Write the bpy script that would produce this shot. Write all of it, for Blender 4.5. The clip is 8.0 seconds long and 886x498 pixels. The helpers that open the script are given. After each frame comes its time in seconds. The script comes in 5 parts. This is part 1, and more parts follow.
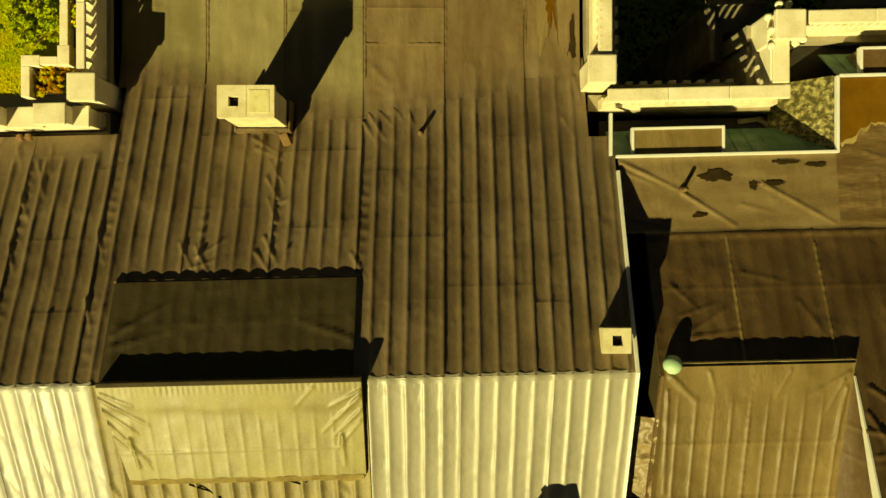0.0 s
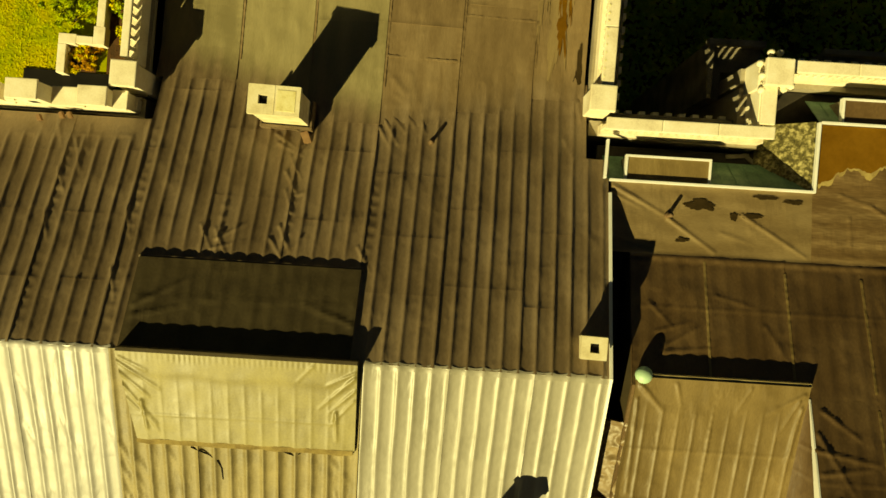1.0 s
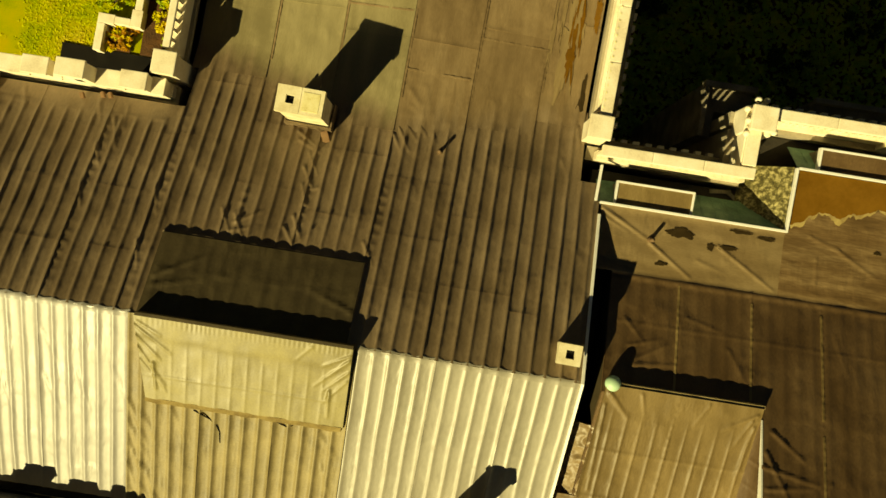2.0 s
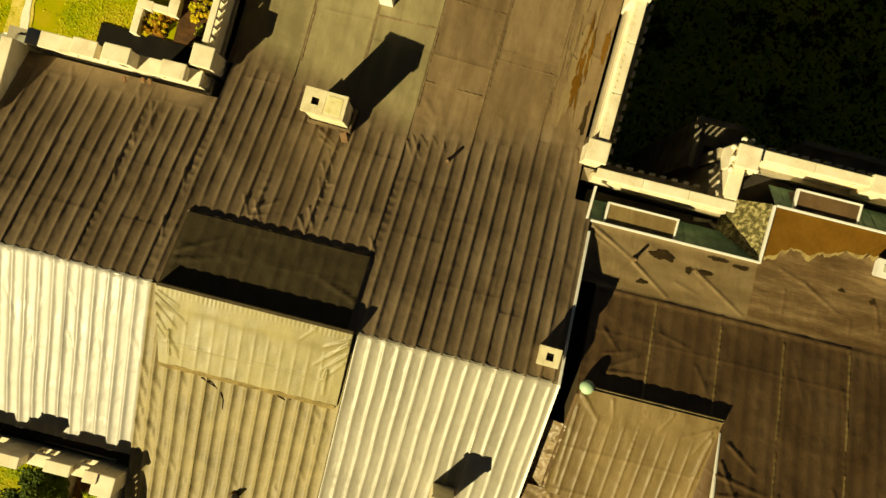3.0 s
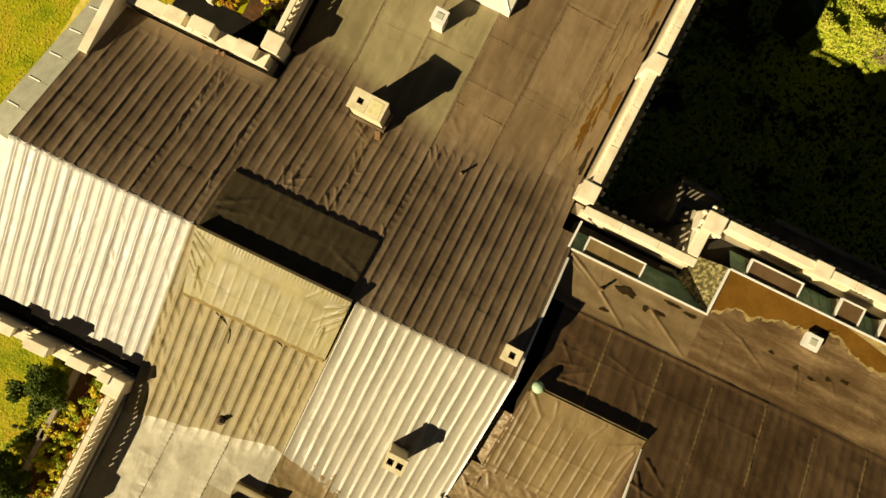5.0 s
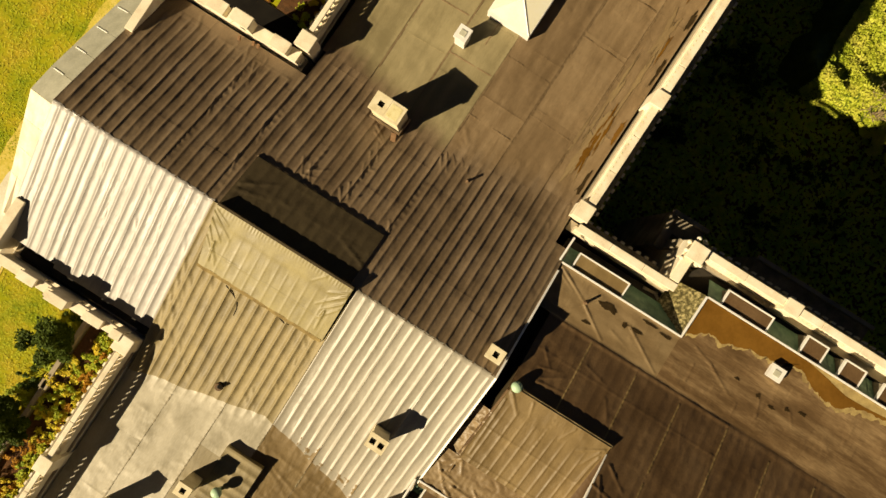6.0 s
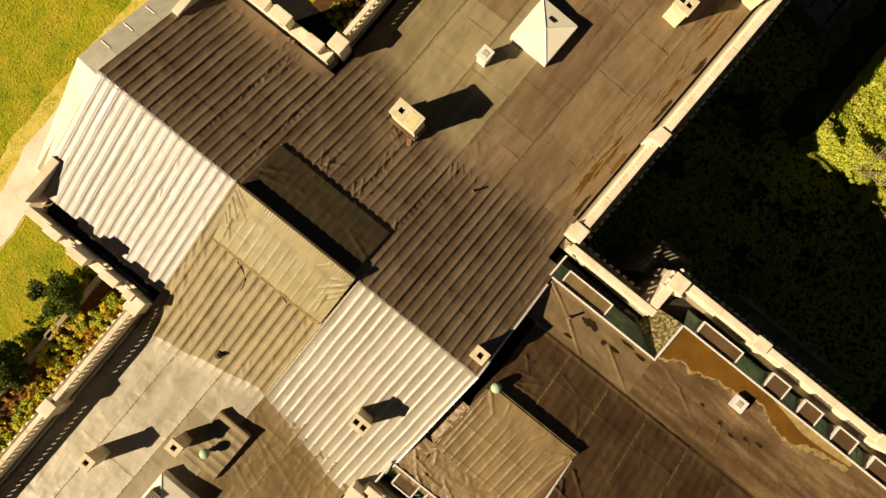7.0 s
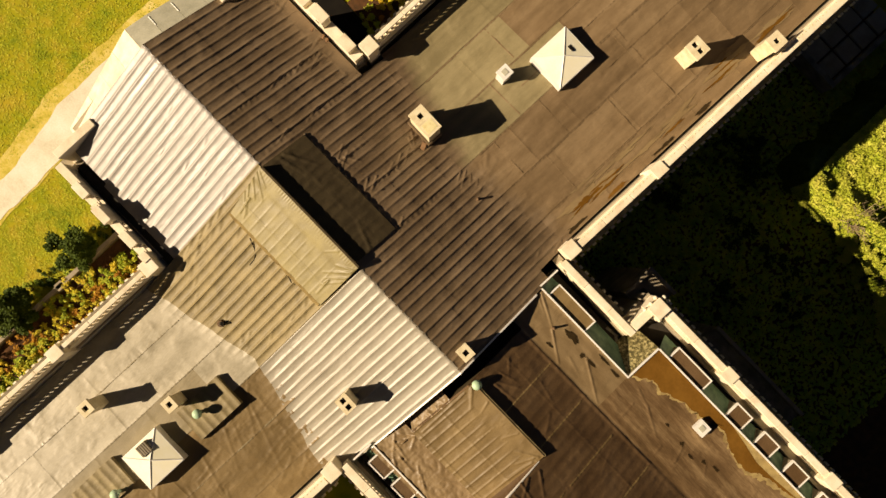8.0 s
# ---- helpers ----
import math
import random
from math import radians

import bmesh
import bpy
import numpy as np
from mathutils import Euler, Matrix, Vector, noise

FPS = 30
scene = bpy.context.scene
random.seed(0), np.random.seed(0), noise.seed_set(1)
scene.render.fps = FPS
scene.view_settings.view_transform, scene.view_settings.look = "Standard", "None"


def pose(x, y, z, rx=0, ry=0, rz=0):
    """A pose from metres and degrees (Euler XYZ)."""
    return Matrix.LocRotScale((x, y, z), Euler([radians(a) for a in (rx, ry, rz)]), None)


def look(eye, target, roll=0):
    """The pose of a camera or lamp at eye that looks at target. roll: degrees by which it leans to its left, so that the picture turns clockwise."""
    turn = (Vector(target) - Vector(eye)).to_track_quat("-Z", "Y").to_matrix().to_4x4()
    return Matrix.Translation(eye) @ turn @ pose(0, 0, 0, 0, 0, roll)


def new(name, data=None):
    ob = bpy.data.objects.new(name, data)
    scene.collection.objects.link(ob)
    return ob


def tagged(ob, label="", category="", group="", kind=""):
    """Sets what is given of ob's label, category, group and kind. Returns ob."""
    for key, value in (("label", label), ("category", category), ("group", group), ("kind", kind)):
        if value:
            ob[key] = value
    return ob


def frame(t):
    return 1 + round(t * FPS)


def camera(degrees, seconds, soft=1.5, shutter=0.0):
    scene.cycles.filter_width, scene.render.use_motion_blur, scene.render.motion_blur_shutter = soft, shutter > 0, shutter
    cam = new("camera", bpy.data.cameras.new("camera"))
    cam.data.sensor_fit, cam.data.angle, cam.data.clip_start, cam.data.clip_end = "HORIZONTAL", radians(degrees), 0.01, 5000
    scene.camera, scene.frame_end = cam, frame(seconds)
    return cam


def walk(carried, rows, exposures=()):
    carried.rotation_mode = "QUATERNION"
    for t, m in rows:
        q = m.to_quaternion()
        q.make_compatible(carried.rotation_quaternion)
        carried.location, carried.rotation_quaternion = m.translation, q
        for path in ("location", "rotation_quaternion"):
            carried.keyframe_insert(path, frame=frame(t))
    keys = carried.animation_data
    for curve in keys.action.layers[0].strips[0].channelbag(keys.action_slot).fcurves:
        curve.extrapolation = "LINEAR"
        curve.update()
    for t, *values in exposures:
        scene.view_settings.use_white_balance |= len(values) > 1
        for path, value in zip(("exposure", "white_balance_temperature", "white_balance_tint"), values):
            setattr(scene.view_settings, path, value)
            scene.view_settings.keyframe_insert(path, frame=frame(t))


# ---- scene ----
cam = camera(61.9, 8.0)
METRES, EYE, TILT, LEAN, TURN = 16.6, 34.2, -90.0, 0.0, 0.0
ROWS = [
    (0.0, 0.0, 0.0, 0.0, -0.0, 0.0, 0.0),
    (0.5, 0.0006, -0.0509, -0.0006, 0.01, 0.05, -2.42),
    (1.0, 0.0007, -0.1026, 0.0008, 0.02, 0.11, -4.93),
    (1.5, 0.004, -0.1592, 0.0025, 0.02, 0.16, -7.71),
    (3.0, 0.0044, -0.3448, 0.0041, -0.0, 0.26, -15.52),
    (3.5, 0.0069, -0.4072, 0.0002, 0.03, 0.34, -18.27),
    (4.0, 0.0106, -0.4706, -0.0036, 0.0, 0.43, -21.28),
    (4.5, 0.0136, -0.5352, -0.0054, -0.03, 0.5, -24.29),
    (6.0, 0.0135, -0.731, -0.0092, -0.18, 0.66, -33.46),
    (6.5, 0.0147, -0.7974, -0.0093, -0.28, 0.81, -36.83),
    (7.0, 0.0127, -0.8645, -0.0109, -0.35, 0.96, -40.26),
    (7.5, 0.0124, -0.9309, -0.0139, -0.47, 1.11, -43.69),
    (8.0, 0.0139, -0.9988, -0.0179, -0.64, 1.33, -47.2),
]
walk_exposures = [(0.0, 0.35, 13200, -29), (1.5, 0.42, 11300, -23), (3.5, 0.5, 8400, -8), (5.0, 0.5, 7600, 1), (8.0, 0.5, 7200, 15)]
walk(cam, [(t, pose(0, 0, EYE, TILT, LEAN, TURN) @ pose(METRES * x, METRES * y, METRES * z, 90 + pitch, roll, yaw)) for t, x, y, z, yaw, pitch, roll in ROWS], walk_exposures)

# ---- sky and sun ----
SUN_EL, SUN_AZ = radians(33.5), math.atan2(-0.51, -0.86)
world = bpy.data.worlds.new("world")
scene.world = world
world.use_nodes = True
wn = world.node_tree
sky = wn.nodes.new("ShaderNodeTexSky")
sky.sky_type, sky.sun_disc, sky.sun_elevation, sky.sun_rotation = "NISHITA", False, SUN_EL, SUN_AZ
sky.air_density, sky.dust_density = 0.08, 0.06
wn.links.new(sky.outputs[0], wn.nodes["Background"].inputs[0])
wn.nodes["Background"].inputs[1].default_value = 0.05
sun_data = bpy.data.lights.new("sun", "SUN")
sun_data.energy, sun_data.angle, sun_data.color = 5.0, radians(0.5), (1.0, 0.85, 0.62)
sun = new("sun", sun_data)
sun_dir = Vector((math.sin(SUN_AZ) * math.cos(SUN_EL), math.cos(SUN_AZ) * math.cos(SUN_EL), math.sin(SUN_EL)))
sun.matrix_world = look(sun_dir * 120, (0, 0, 0))


# ---- materials ----
def calc(nt, op, a, b=0.0):
    m = nt.nodes.new("ShaderNodeMath")
    m.operation = op
    for i, v in enumerate((a, b)):
        if isinstance(v, (int, float)):
            m.inputs[i].default_value = v
        else:
            nt.links.new(v, m.inputs[i])
    return m.outputs[0]


def material(name, colours, rough=0.8, metal=0.0, spec=0.5, scale=1.0, fine=18.0, bump=0.3, depth=0.02, stretch=(1, 1, 1), rand=0.0, rough_var=0.0, detail=6.0, foot=None, wrinkle=0.0):
    """Two scales of colour variation between two or three colours, grain relief, and a shift for each object."""
    m = bpy.data.materials.new(name)
    m.use_nodes = True
    nt = m.node_tree
    n, l = nt.nodes, nt.links
    b = n["Principled BSDF"]
    tc = n.new("ShaderNodeNewGeometry")
    mp = n.new("ShaderNodeMapping")
    mp.inputs["Scale"].default_value = stretch
    l.new(tc.outputs["Position"], mp.inputs[0])
    big, small = n.new("ShaderNodeTexNoise"), n.new("ShaderNodeTexNoise")
    big.inputs["Scale"].default_value, big.inputs["Detail"].default_value = scale, detail
    small.inputs["Scale"].default_value, small.inputs["Detail"].default_value = fine, 4.0
    l.new(mp.outputs[0], big.inputs[0])
    l.new(mp.outputs[0], small.inputs[0])
    mix = n.new("ShaderNodeMath")
    mix.operation = "MULTIPLY_ADD"
    l.new(small.outputs[0], mix.inputs[0])
    mix.inputs[1].default_value = 0.45
    l.new(big.outputs[0], mix.inputs[2])
    last = mix
    if rand:
        info = n.new("ShaderNodeObjectInfo")
        r = n.new("ShaderNodeMath")
        r.operation = "MULTIPLY_ADD"
        l.new(info.outputs["Random"], r.inputs[0])
        r.inputs[1].default_value = rand
        l.new(mix.outputs[0], r.inputs[2])
        off = n.new("ShaderNodeMath")
        off.operation = "SUBTRACT"
        l.new(r.outputs[0], off.inputs[0])
        off.inputs[1].default_value = rand / 2
        last = off
    ramp = n.new("ShaderNodeValToRGB")
    el = ramp.color_ramp.elements
    pos = [0.5, 0.95] if len(colours) == 2 else [0.45, 0.7, 0.98]
    while len(el) < len(colours):
        el.new(0.5)
    for e, p, c in zip(el, pos, colours):
        e.position, e.color = p, (*c, 1)
    l.new(last.outputs[0], ramp.inputs[0])
    l.new(ramp.outputs[0], b.inputs["Base Color"])
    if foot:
        # colour fade outward from the slope foot paints shade turning to light; streaky border
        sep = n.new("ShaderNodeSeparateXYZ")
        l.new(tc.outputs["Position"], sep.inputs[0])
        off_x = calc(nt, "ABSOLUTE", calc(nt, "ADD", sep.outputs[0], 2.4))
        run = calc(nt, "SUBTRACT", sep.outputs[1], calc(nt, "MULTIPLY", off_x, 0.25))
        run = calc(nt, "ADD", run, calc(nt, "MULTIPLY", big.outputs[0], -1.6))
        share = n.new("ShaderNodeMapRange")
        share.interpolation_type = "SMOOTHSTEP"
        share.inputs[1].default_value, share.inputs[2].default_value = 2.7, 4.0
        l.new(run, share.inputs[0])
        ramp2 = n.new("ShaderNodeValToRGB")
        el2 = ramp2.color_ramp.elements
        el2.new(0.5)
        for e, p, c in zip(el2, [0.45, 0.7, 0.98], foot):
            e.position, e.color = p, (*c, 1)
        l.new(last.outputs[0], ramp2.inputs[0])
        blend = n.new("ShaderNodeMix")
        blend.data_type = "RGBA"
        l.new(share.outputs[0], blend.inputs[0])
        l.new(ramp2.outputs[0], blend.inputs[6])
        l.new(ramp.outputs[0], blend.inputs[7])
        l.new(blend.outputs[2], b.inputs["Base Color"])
    b.inputs["Metallic"].default_value = metal
    b.inputs["Specular IOR Level"].default_value = spec
    b.inputs["Roughness"].default_value = rough
    if rough_var:
        rr = n.new("ShaderNodeMapRange")
        rr.inputs[1].default_value, rr.inputs[2].default_value = 0.3, 0.7
        rr.inputs[3].default_value, rr.inputs[4].default_value = rough - rough_var, rough + rough_var
        l.new(big.outputs[0], rr.inputs[0])
        l.new(rr.outputs[0], b.inputs["Roughness"])
    if bump:
        bp = n.new("ShaderNodeBump")
        bp.inputs["Strength"].default_value, bp.inputs["Distance"].default_value = bump, depth
        l.new(mix.outputs[0], bp.inputs["Height"])
        if wrinkle:
            # soft dents and slack folds along the fall of the felt, in patches
            turn = n.new("ShaderNodeMapping")
            turn.inputs["Rotation"].default_value = (0, 0, 0.5)
            turn.inputs["Scale"].default_value = (2.6, 0.7, 1)
            l.new(tc.outputs["Position"], turn.inputs[0])
            wr = n.new("ShaderNodeTexNoise")
            wr.inputs["Scale"].default_value, wr.inputs["Detail"].default_value = 1.6, 2.0
            l.new(turn.outputs[0], wr.inputs[0])
            patch = n.new("ShaderNodeTexNoise")
            patch.inputs["Scale"].default_value = 0.7
            l.new(tc.outputs["Position"], patch.inputs[0])
            where = n.new("ShaderNodeMapRange")
            where.inputs[1].default_value, where.inputs[2].default_value = 0.45, 0.62
            l.new(patch.outputs[0], where.inputs[0])
            bw = n.new("ShaderNodeBump")
            bw.inputs["Strength"].default_value, bw.inputs["Distance"].default_value = wrinkle, 0.06
            l.new(calc(nt, "MULTIPLY", wr.outputs[0], where.outputs[0]), bw.inputs["Height"])
            l.new(bw.outputs[0], bp.inputs["Normal"])
        l.new(bp.outputs[0], b.inputs["Normal"])
    return m


RIBBED = [(0.124, 0.086, 0.049), (0.186, 0.13, 0.076), (0.255, 0.184, 0.113)]
FELT = material("felt_ribbed", RIBBED, 0.45, spec=0.5, scale=0.9, fine=14, bump=0.35, depth=0.015, rand=0.12, rough_var=0.08, stretch=(1.3, 0.5, 1), wrinkle=0.5)
FELT_OLD = material("felt_dull", [(0.164, 0.128, 0.06), (0.242, 0.192, 0.0936), (0.328, 0.263, 0.134)], 0.58, spec=0.4, scale=1.2, fine=16, bump=0.3, depth=0.02, rand=0.12, rough_var=0.06, wrinkle=0.6)
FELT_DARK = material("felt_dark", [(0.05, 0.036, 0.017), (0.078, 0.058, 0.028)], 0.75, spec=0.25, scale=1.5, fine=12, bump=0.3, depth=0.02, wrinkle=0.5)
FELT_FLAT = material("felt_flat", [(0.19, 0.158, 0.0918), (0.248, 0.206, 0.121), (0.306, 0.258, 0.156)], 0.55, spec=0.4, scale=0.6, fine=20, bump=0.35, depth=0.012, rand=0.22, rough_var=0.1, stretch=(1.8, 0.4, 1), wrinkle=0.5)
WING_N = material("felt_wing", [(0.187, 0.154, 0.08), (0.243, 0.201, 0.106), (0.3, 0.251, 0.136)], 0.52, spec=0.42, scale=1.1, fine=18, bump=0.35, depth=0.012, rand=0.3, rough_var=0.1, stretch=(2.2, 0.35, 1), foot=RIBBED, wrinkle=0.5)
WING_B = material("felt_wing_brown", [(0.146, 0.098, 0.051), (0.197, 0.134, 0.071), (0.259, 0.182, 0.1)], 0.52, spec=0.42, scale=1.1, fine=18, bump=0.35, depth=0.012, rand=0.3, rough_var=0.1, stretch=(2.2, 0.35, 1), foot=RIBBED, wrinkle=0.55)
FELT_BROWN = material("felt_brown", [(0.14, 0.094, 0.038), (0.2, 0.137, 0.057), (0.27, 0.19, 0.084)], 0.55, spec=0.4, scale=0.6, fine=20, bump=0.35, depth=0.012, rand=0.22, rough_var=0.1, stretch=(1.8, 0.4, 1), wrinkle=0.75)
# south slope felts: base colour set paler to carry part of the sun glare
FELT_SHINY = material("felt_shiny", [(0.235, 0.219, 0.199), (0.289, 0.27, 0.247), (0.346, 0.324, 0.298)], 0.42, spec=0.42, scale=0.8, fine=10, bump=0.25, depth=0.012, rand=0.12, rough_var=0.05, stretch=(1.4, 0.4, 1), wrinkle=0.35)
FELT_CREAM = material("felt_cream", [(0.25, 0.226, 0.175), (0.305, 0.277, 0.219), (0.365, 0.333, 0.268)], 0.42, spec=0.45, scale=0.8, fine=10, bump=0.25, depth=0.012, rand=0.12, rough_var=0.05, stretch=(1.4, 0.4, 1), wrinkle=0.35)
FELT_PALE = material("felt_bleached", [(0.29, 0.258, 0.182), (0.385, 0.346, 0.252), (0.48, 0.438, 0.335)], 0.46, spec=0.5, scale=0.9, fine=12, bump=0.25, depth=0.012, rand=0.14, rough_var=0.08, stretch=(1.4, 0.5, 1), wrinkle=0.5)
FELT_EAST = material("felt_east", [(0.072, 0.041, 0.018), (0.108, 0.063, 0.028), (0.157, 0.096, 0.045)], 0.52, spec=0.42, scale=0.8, fine=15, bump=0.35, depth=0.015, rand=0.12, stretch=(1, 0.6, 1), rough_var=0.08, wrinkle=0.6)
FELT_LID = material("felt_lid", [(0.172, 0.14, 0.056), (0.234, 0.193, 0.079), (0.309, 0.259, 0.11)], 0.5, spec=0.45, scale=1.2, fine=16, bump=0.3, depth=0.015, rough_var=0.08, wrinkle=0.18)
DAMP = material("damp_felt", [(0.028, 0.018, 0.007), (0.048, 0.031, 0.013)], 0.5, spec=0.15, scale=3, fine=20, bump=0.1)
TAR = material("tar", [(0.018, 0.015, 0.011), (0.04, 0.032, 0.022)], 0.7, spec=0.3, scale=3, fine=25)
STONE = material("stone", [(0.66, 0.56, 0.4), (0.82, 0.73, 0.55), (0.92, 0.85, 0.7)], 0.85, spec=0.25, scale=1.6, fine=22, bump=0.5, depth=0.02, rand=0.12)
STONE_DARK = material("stone_weathered_shaded", [(0.12, 0.10, 0.07), (0.22, 0.19, 0.14), (0.36, 0.31, 0.23)], 0.9, spec=0.2, scale=1.4, fine=18, bump=0.6, depth=0.03)
RENDER = material("chimney_render", [(0.55, 0.46, 0.28), (0.72, 0.63, 0.42), (0.82, 0.75, 0.56)], 0.85, spec=0.25, scale=2.5, fine=25, bump=0.5, depth=0.015, rand=0.1)
CLAY = material("clay_brick", [(0.16, 0.085, 0.04), (0.26, 0.15, 0.075)], 0.85, scale=3, fine=20)
WHITE = material("white_metal", [(0.74, 0.73, 0.69), (0.86, 0.85, 0.82)], 0.4, spec=0.5, scale=2, fine=20, bump=0.1)
GLASS_W = material("milky_glazing", [(0.94, 0.9, 0.66), (0.97, 0.95, 0.8)], 0.35, spec=0.5, scale=1.2, fine=12, bump=0.05)
COPPER = material("green_copper", [(0.05, 0.105, 0.07), (0.1, 0.19, 0.13), (0.19, 0.31, 0.21)], 0.6, spec=0.4, scale=2.0, fine=18, bump=0.2, rand=0.1)
COPPER_L = material("pale_copper", [(0.36, 0.55, 0.36), (0.50, 0.68, 0.48)], 0.5, spec=0.5, scale=3, fine=18, bump=0.1)
COPPER_M = material("mottled_copper", [(0.02, 0.018, 0.008), (0.12, 0.1, 0.035), (0.6, 0.52, 0.26)], 0.6, spec=0.4, scale=6.5, fine=16, bump=0.4, depth=0.03)
RUST = material("rusty_iron", [(0.10, 0.06, 0.03), (0.2, 0.12, 0.06)], 0.8, scale=4, fine=30)
# near-black for sooty flues, holes and wall-foot shade; their darkness is in the colour
VOID = material("soot_shade_black", [(0.008, 0.007, 0.006), (0.015, 0.013, 0.01)], 0.95, spec=0.1)
WATER = material("standing_water", [(0.13, 0.06, 0.01), (0.2, 0.098, 0.018)], 0.06, spec=0.5, scale=0.8, fine=6, bump=0.02)
FELT_FLOW = material("felt_streaked", [(0.082, 0.048, 0.021), (0.141, 0.086, 0.039), (0.281, 0.189, 0.094)], 0.5, spec=0.45, scale=1.1, fine=9, bump=0.35, depth=0.015, rand=0.08, rough_var=0.1, stretch=(0.35, 2.4, 1), detail=9, wrinkle=0.6)
FILM = material("silt_film", [(0.18, 0.122, 0.058), (0.225, 0.158, 0.078), (0.28, 0.205, 0.1)], 0.7, spec=0.4, scale=1.2, fine=14, bump=0.3, stretch=(4, 0.6, 1))
WOOD = material("weathered_board", [(0.26, 0.19, 0.09), (0.38, 0.29, 0.14), (0.48, 0.38, 0.2)], 0.75, spec=0.3, scale=3, fine=20, bump=0.4, stretch=(0.4, 3, 3))
CAP = material("yellow_mortar", [(0.58, 0.48, 0.22), (0.74, 0.66, 0.36), (0.80, 0.74, 0.48)], 0.8, spec=0.25, scale=4, fine=20, bump=0.4)
SILT = material("dried_silt", [(0.22, 0.15, 0.055), (0.44, 0.33, 0.13)], 0.85, scale=3, fine=30, bump=0.3)
FELT_APRON = material("felt_apron", [(0.155, 0.103, 0.05), (0.21, 0.145, 0.072), (0.275, 0.196, 0.101)], 0.5, spec=0.45, scale=0.9, fine=16, bump=0.35, depth=0.015, rand=0.1, rough_var=0.1, stretch=(0.5, 2.0, 1), wrinkle=0.6)
WALL = material("facade_stone", [(0.24, 0.20, 0.14), (0.34, 0.29, 0.21), (0.42, 0.37, 0.28)], 0.9, spec=0.2, scale=0.8, fine=10, bump=0.4)
GRASS = material("lawn", [(0.15, 0.215, 0.008), (0.33, 0.325, 0.015), (0.46, 0.335, 0.03)], 0.95, spec=0.1, scale=0.6, fine=22, bump=0.25, depth=0.03, detail=14)
BLADE = material("grass_blade", [(0.18, 0.27, 0.01), (0.4, 0.41, 0.022), (0.56, 0.43, 0.045)], 0.8, spec=0.2, scale=0.6, fine=5, bump=0, detail=10)
LEAF_L = material("bright_leaf", [(0.2, 0.28, 0.012), (0.42, 0.46, 0.04), (0.58, 0.54, 0.10)], 0.65, spec=0.3, scale=1.0, fine=6, bump=0)
STRAW = material("dry_verge", [(0.42, 0.37, 0.04), (0.62, 0.5, 0.1), (0.75, 0.62, 0.24)], 0.95, spec=0.1, scale=1.2, fine=8, bump=0.6, depth=0.05, detail=12)
PATH_M = material("pale_gravel", [(0.6, 0.55, 0.4), (0.76, 0.72, 0.58), (0.88, 0.85, 0.75)], 0.9, spec=0.2, scale=0.5, fine=9, bump=0.4)
SLAB = material("grey_slab", [(0.39, 0.384, 0.299), (0.546, 0.533, 0.429)], 0.85, spec=0.2, scale=1.5, fine=12, bump=0.3, rand=0.15)
SOIL = material("bed_soil", [(0.06, 0.035, 0.018), (0.13, 0.06, 0.025)], 0.95, spec=0.1, scale=2, fine=14, bump=1.0, depth=0.08)
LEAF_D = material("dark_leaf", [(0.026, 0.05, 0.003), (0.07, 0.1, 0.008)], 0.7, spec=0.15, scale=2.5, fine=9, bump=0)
LEAF_G = material("green_leaf", [(0.14, 0.24, 0.012), (0.32, 0.39, 0.02), (0.5, 0.47, 0.03)], 0.65, spec=0.3, scale=1.6, fine=9, bump=0)
LEAF_Y = material("yellow_leaf", [(0.34, 0.33, 0.015), (0.6, 0.5, 0.03), (0.66, 0.42, 0.03)], 0.65, spec=0.3, scale=1.2, fine=7, bump=0)
LEAF_R = material("russet_leaf", [(0.28, 0.12, 0.012), (0.5, 0.25, 0.02)], 0.7, spec=0.2, scale=1.5, fine=8, bump=0)
BARK = material("bark", [(0.05, 0.035, 0.022), (0.1, 0.075, 0.05)], 0.9, scale=4, fine=20)
TWIG = material("dry_twig", [(0.30, 0.22, 0.12), (0.42, 0.33, 0.2)], 0.9, scale=4, fine=20)


# ---- building blocks ----
# the east-west lines of the house run a little out of square
LAY = {"skew": 0.024, "pivot": -6.0}


def lay_out(skew, pivot=0.0):
    LAY["skew"], LAY["pivot"] = skew, pivot


def skewed(me, parent):
    away = False
    while parent is not None:
        away = away or parent.location.length > 1e-6
        parent = parent.parent
    if LAY["skew"]:
        co = np.empty(len(me.vertices) * 3, dtype=np.float32)
        me.vertices.foreach_get("co", co)
        co = co.reshape(-1, 3)
        co[:, 1] += LAY["skew"] * (co[:, 0] - (0.0 if away else LAY["pivot"]))
        me.vertices.foreach_set("co", co.ravel())


def finish(name, verts, faces, mat, parent=None, label="", smooth=False):
    me = bpy.data.meshes.new(name)
    me.from_pydata([tuple(v) for v in verts], [], faces)
    skewed(me, parent)
    me.materials.append(mat)
    if smooth:
        me.shade_smooth()
    ob = new(name, me)
    if parent is not None:
        ob.parent = parent
    if label:
        ob["label"] = label
    return ob


def part(name, bm, mat, parent=None, label="", smooth=False):
    bmesh.ops.recalc_face_normals(bm, faces=bm.faces)
    me = bpy.data.meshes.new(name)
    bm.to_mesh(me)
    bm.free()
    skewed(me, parent)
    me.materials.append(mat)
    if smooth:
        me.shade_smooth()
    ob = new(name, me)
    if parent is not None:
        ob.parent = parent
    if label:
        ob["label"] = label
    return ob


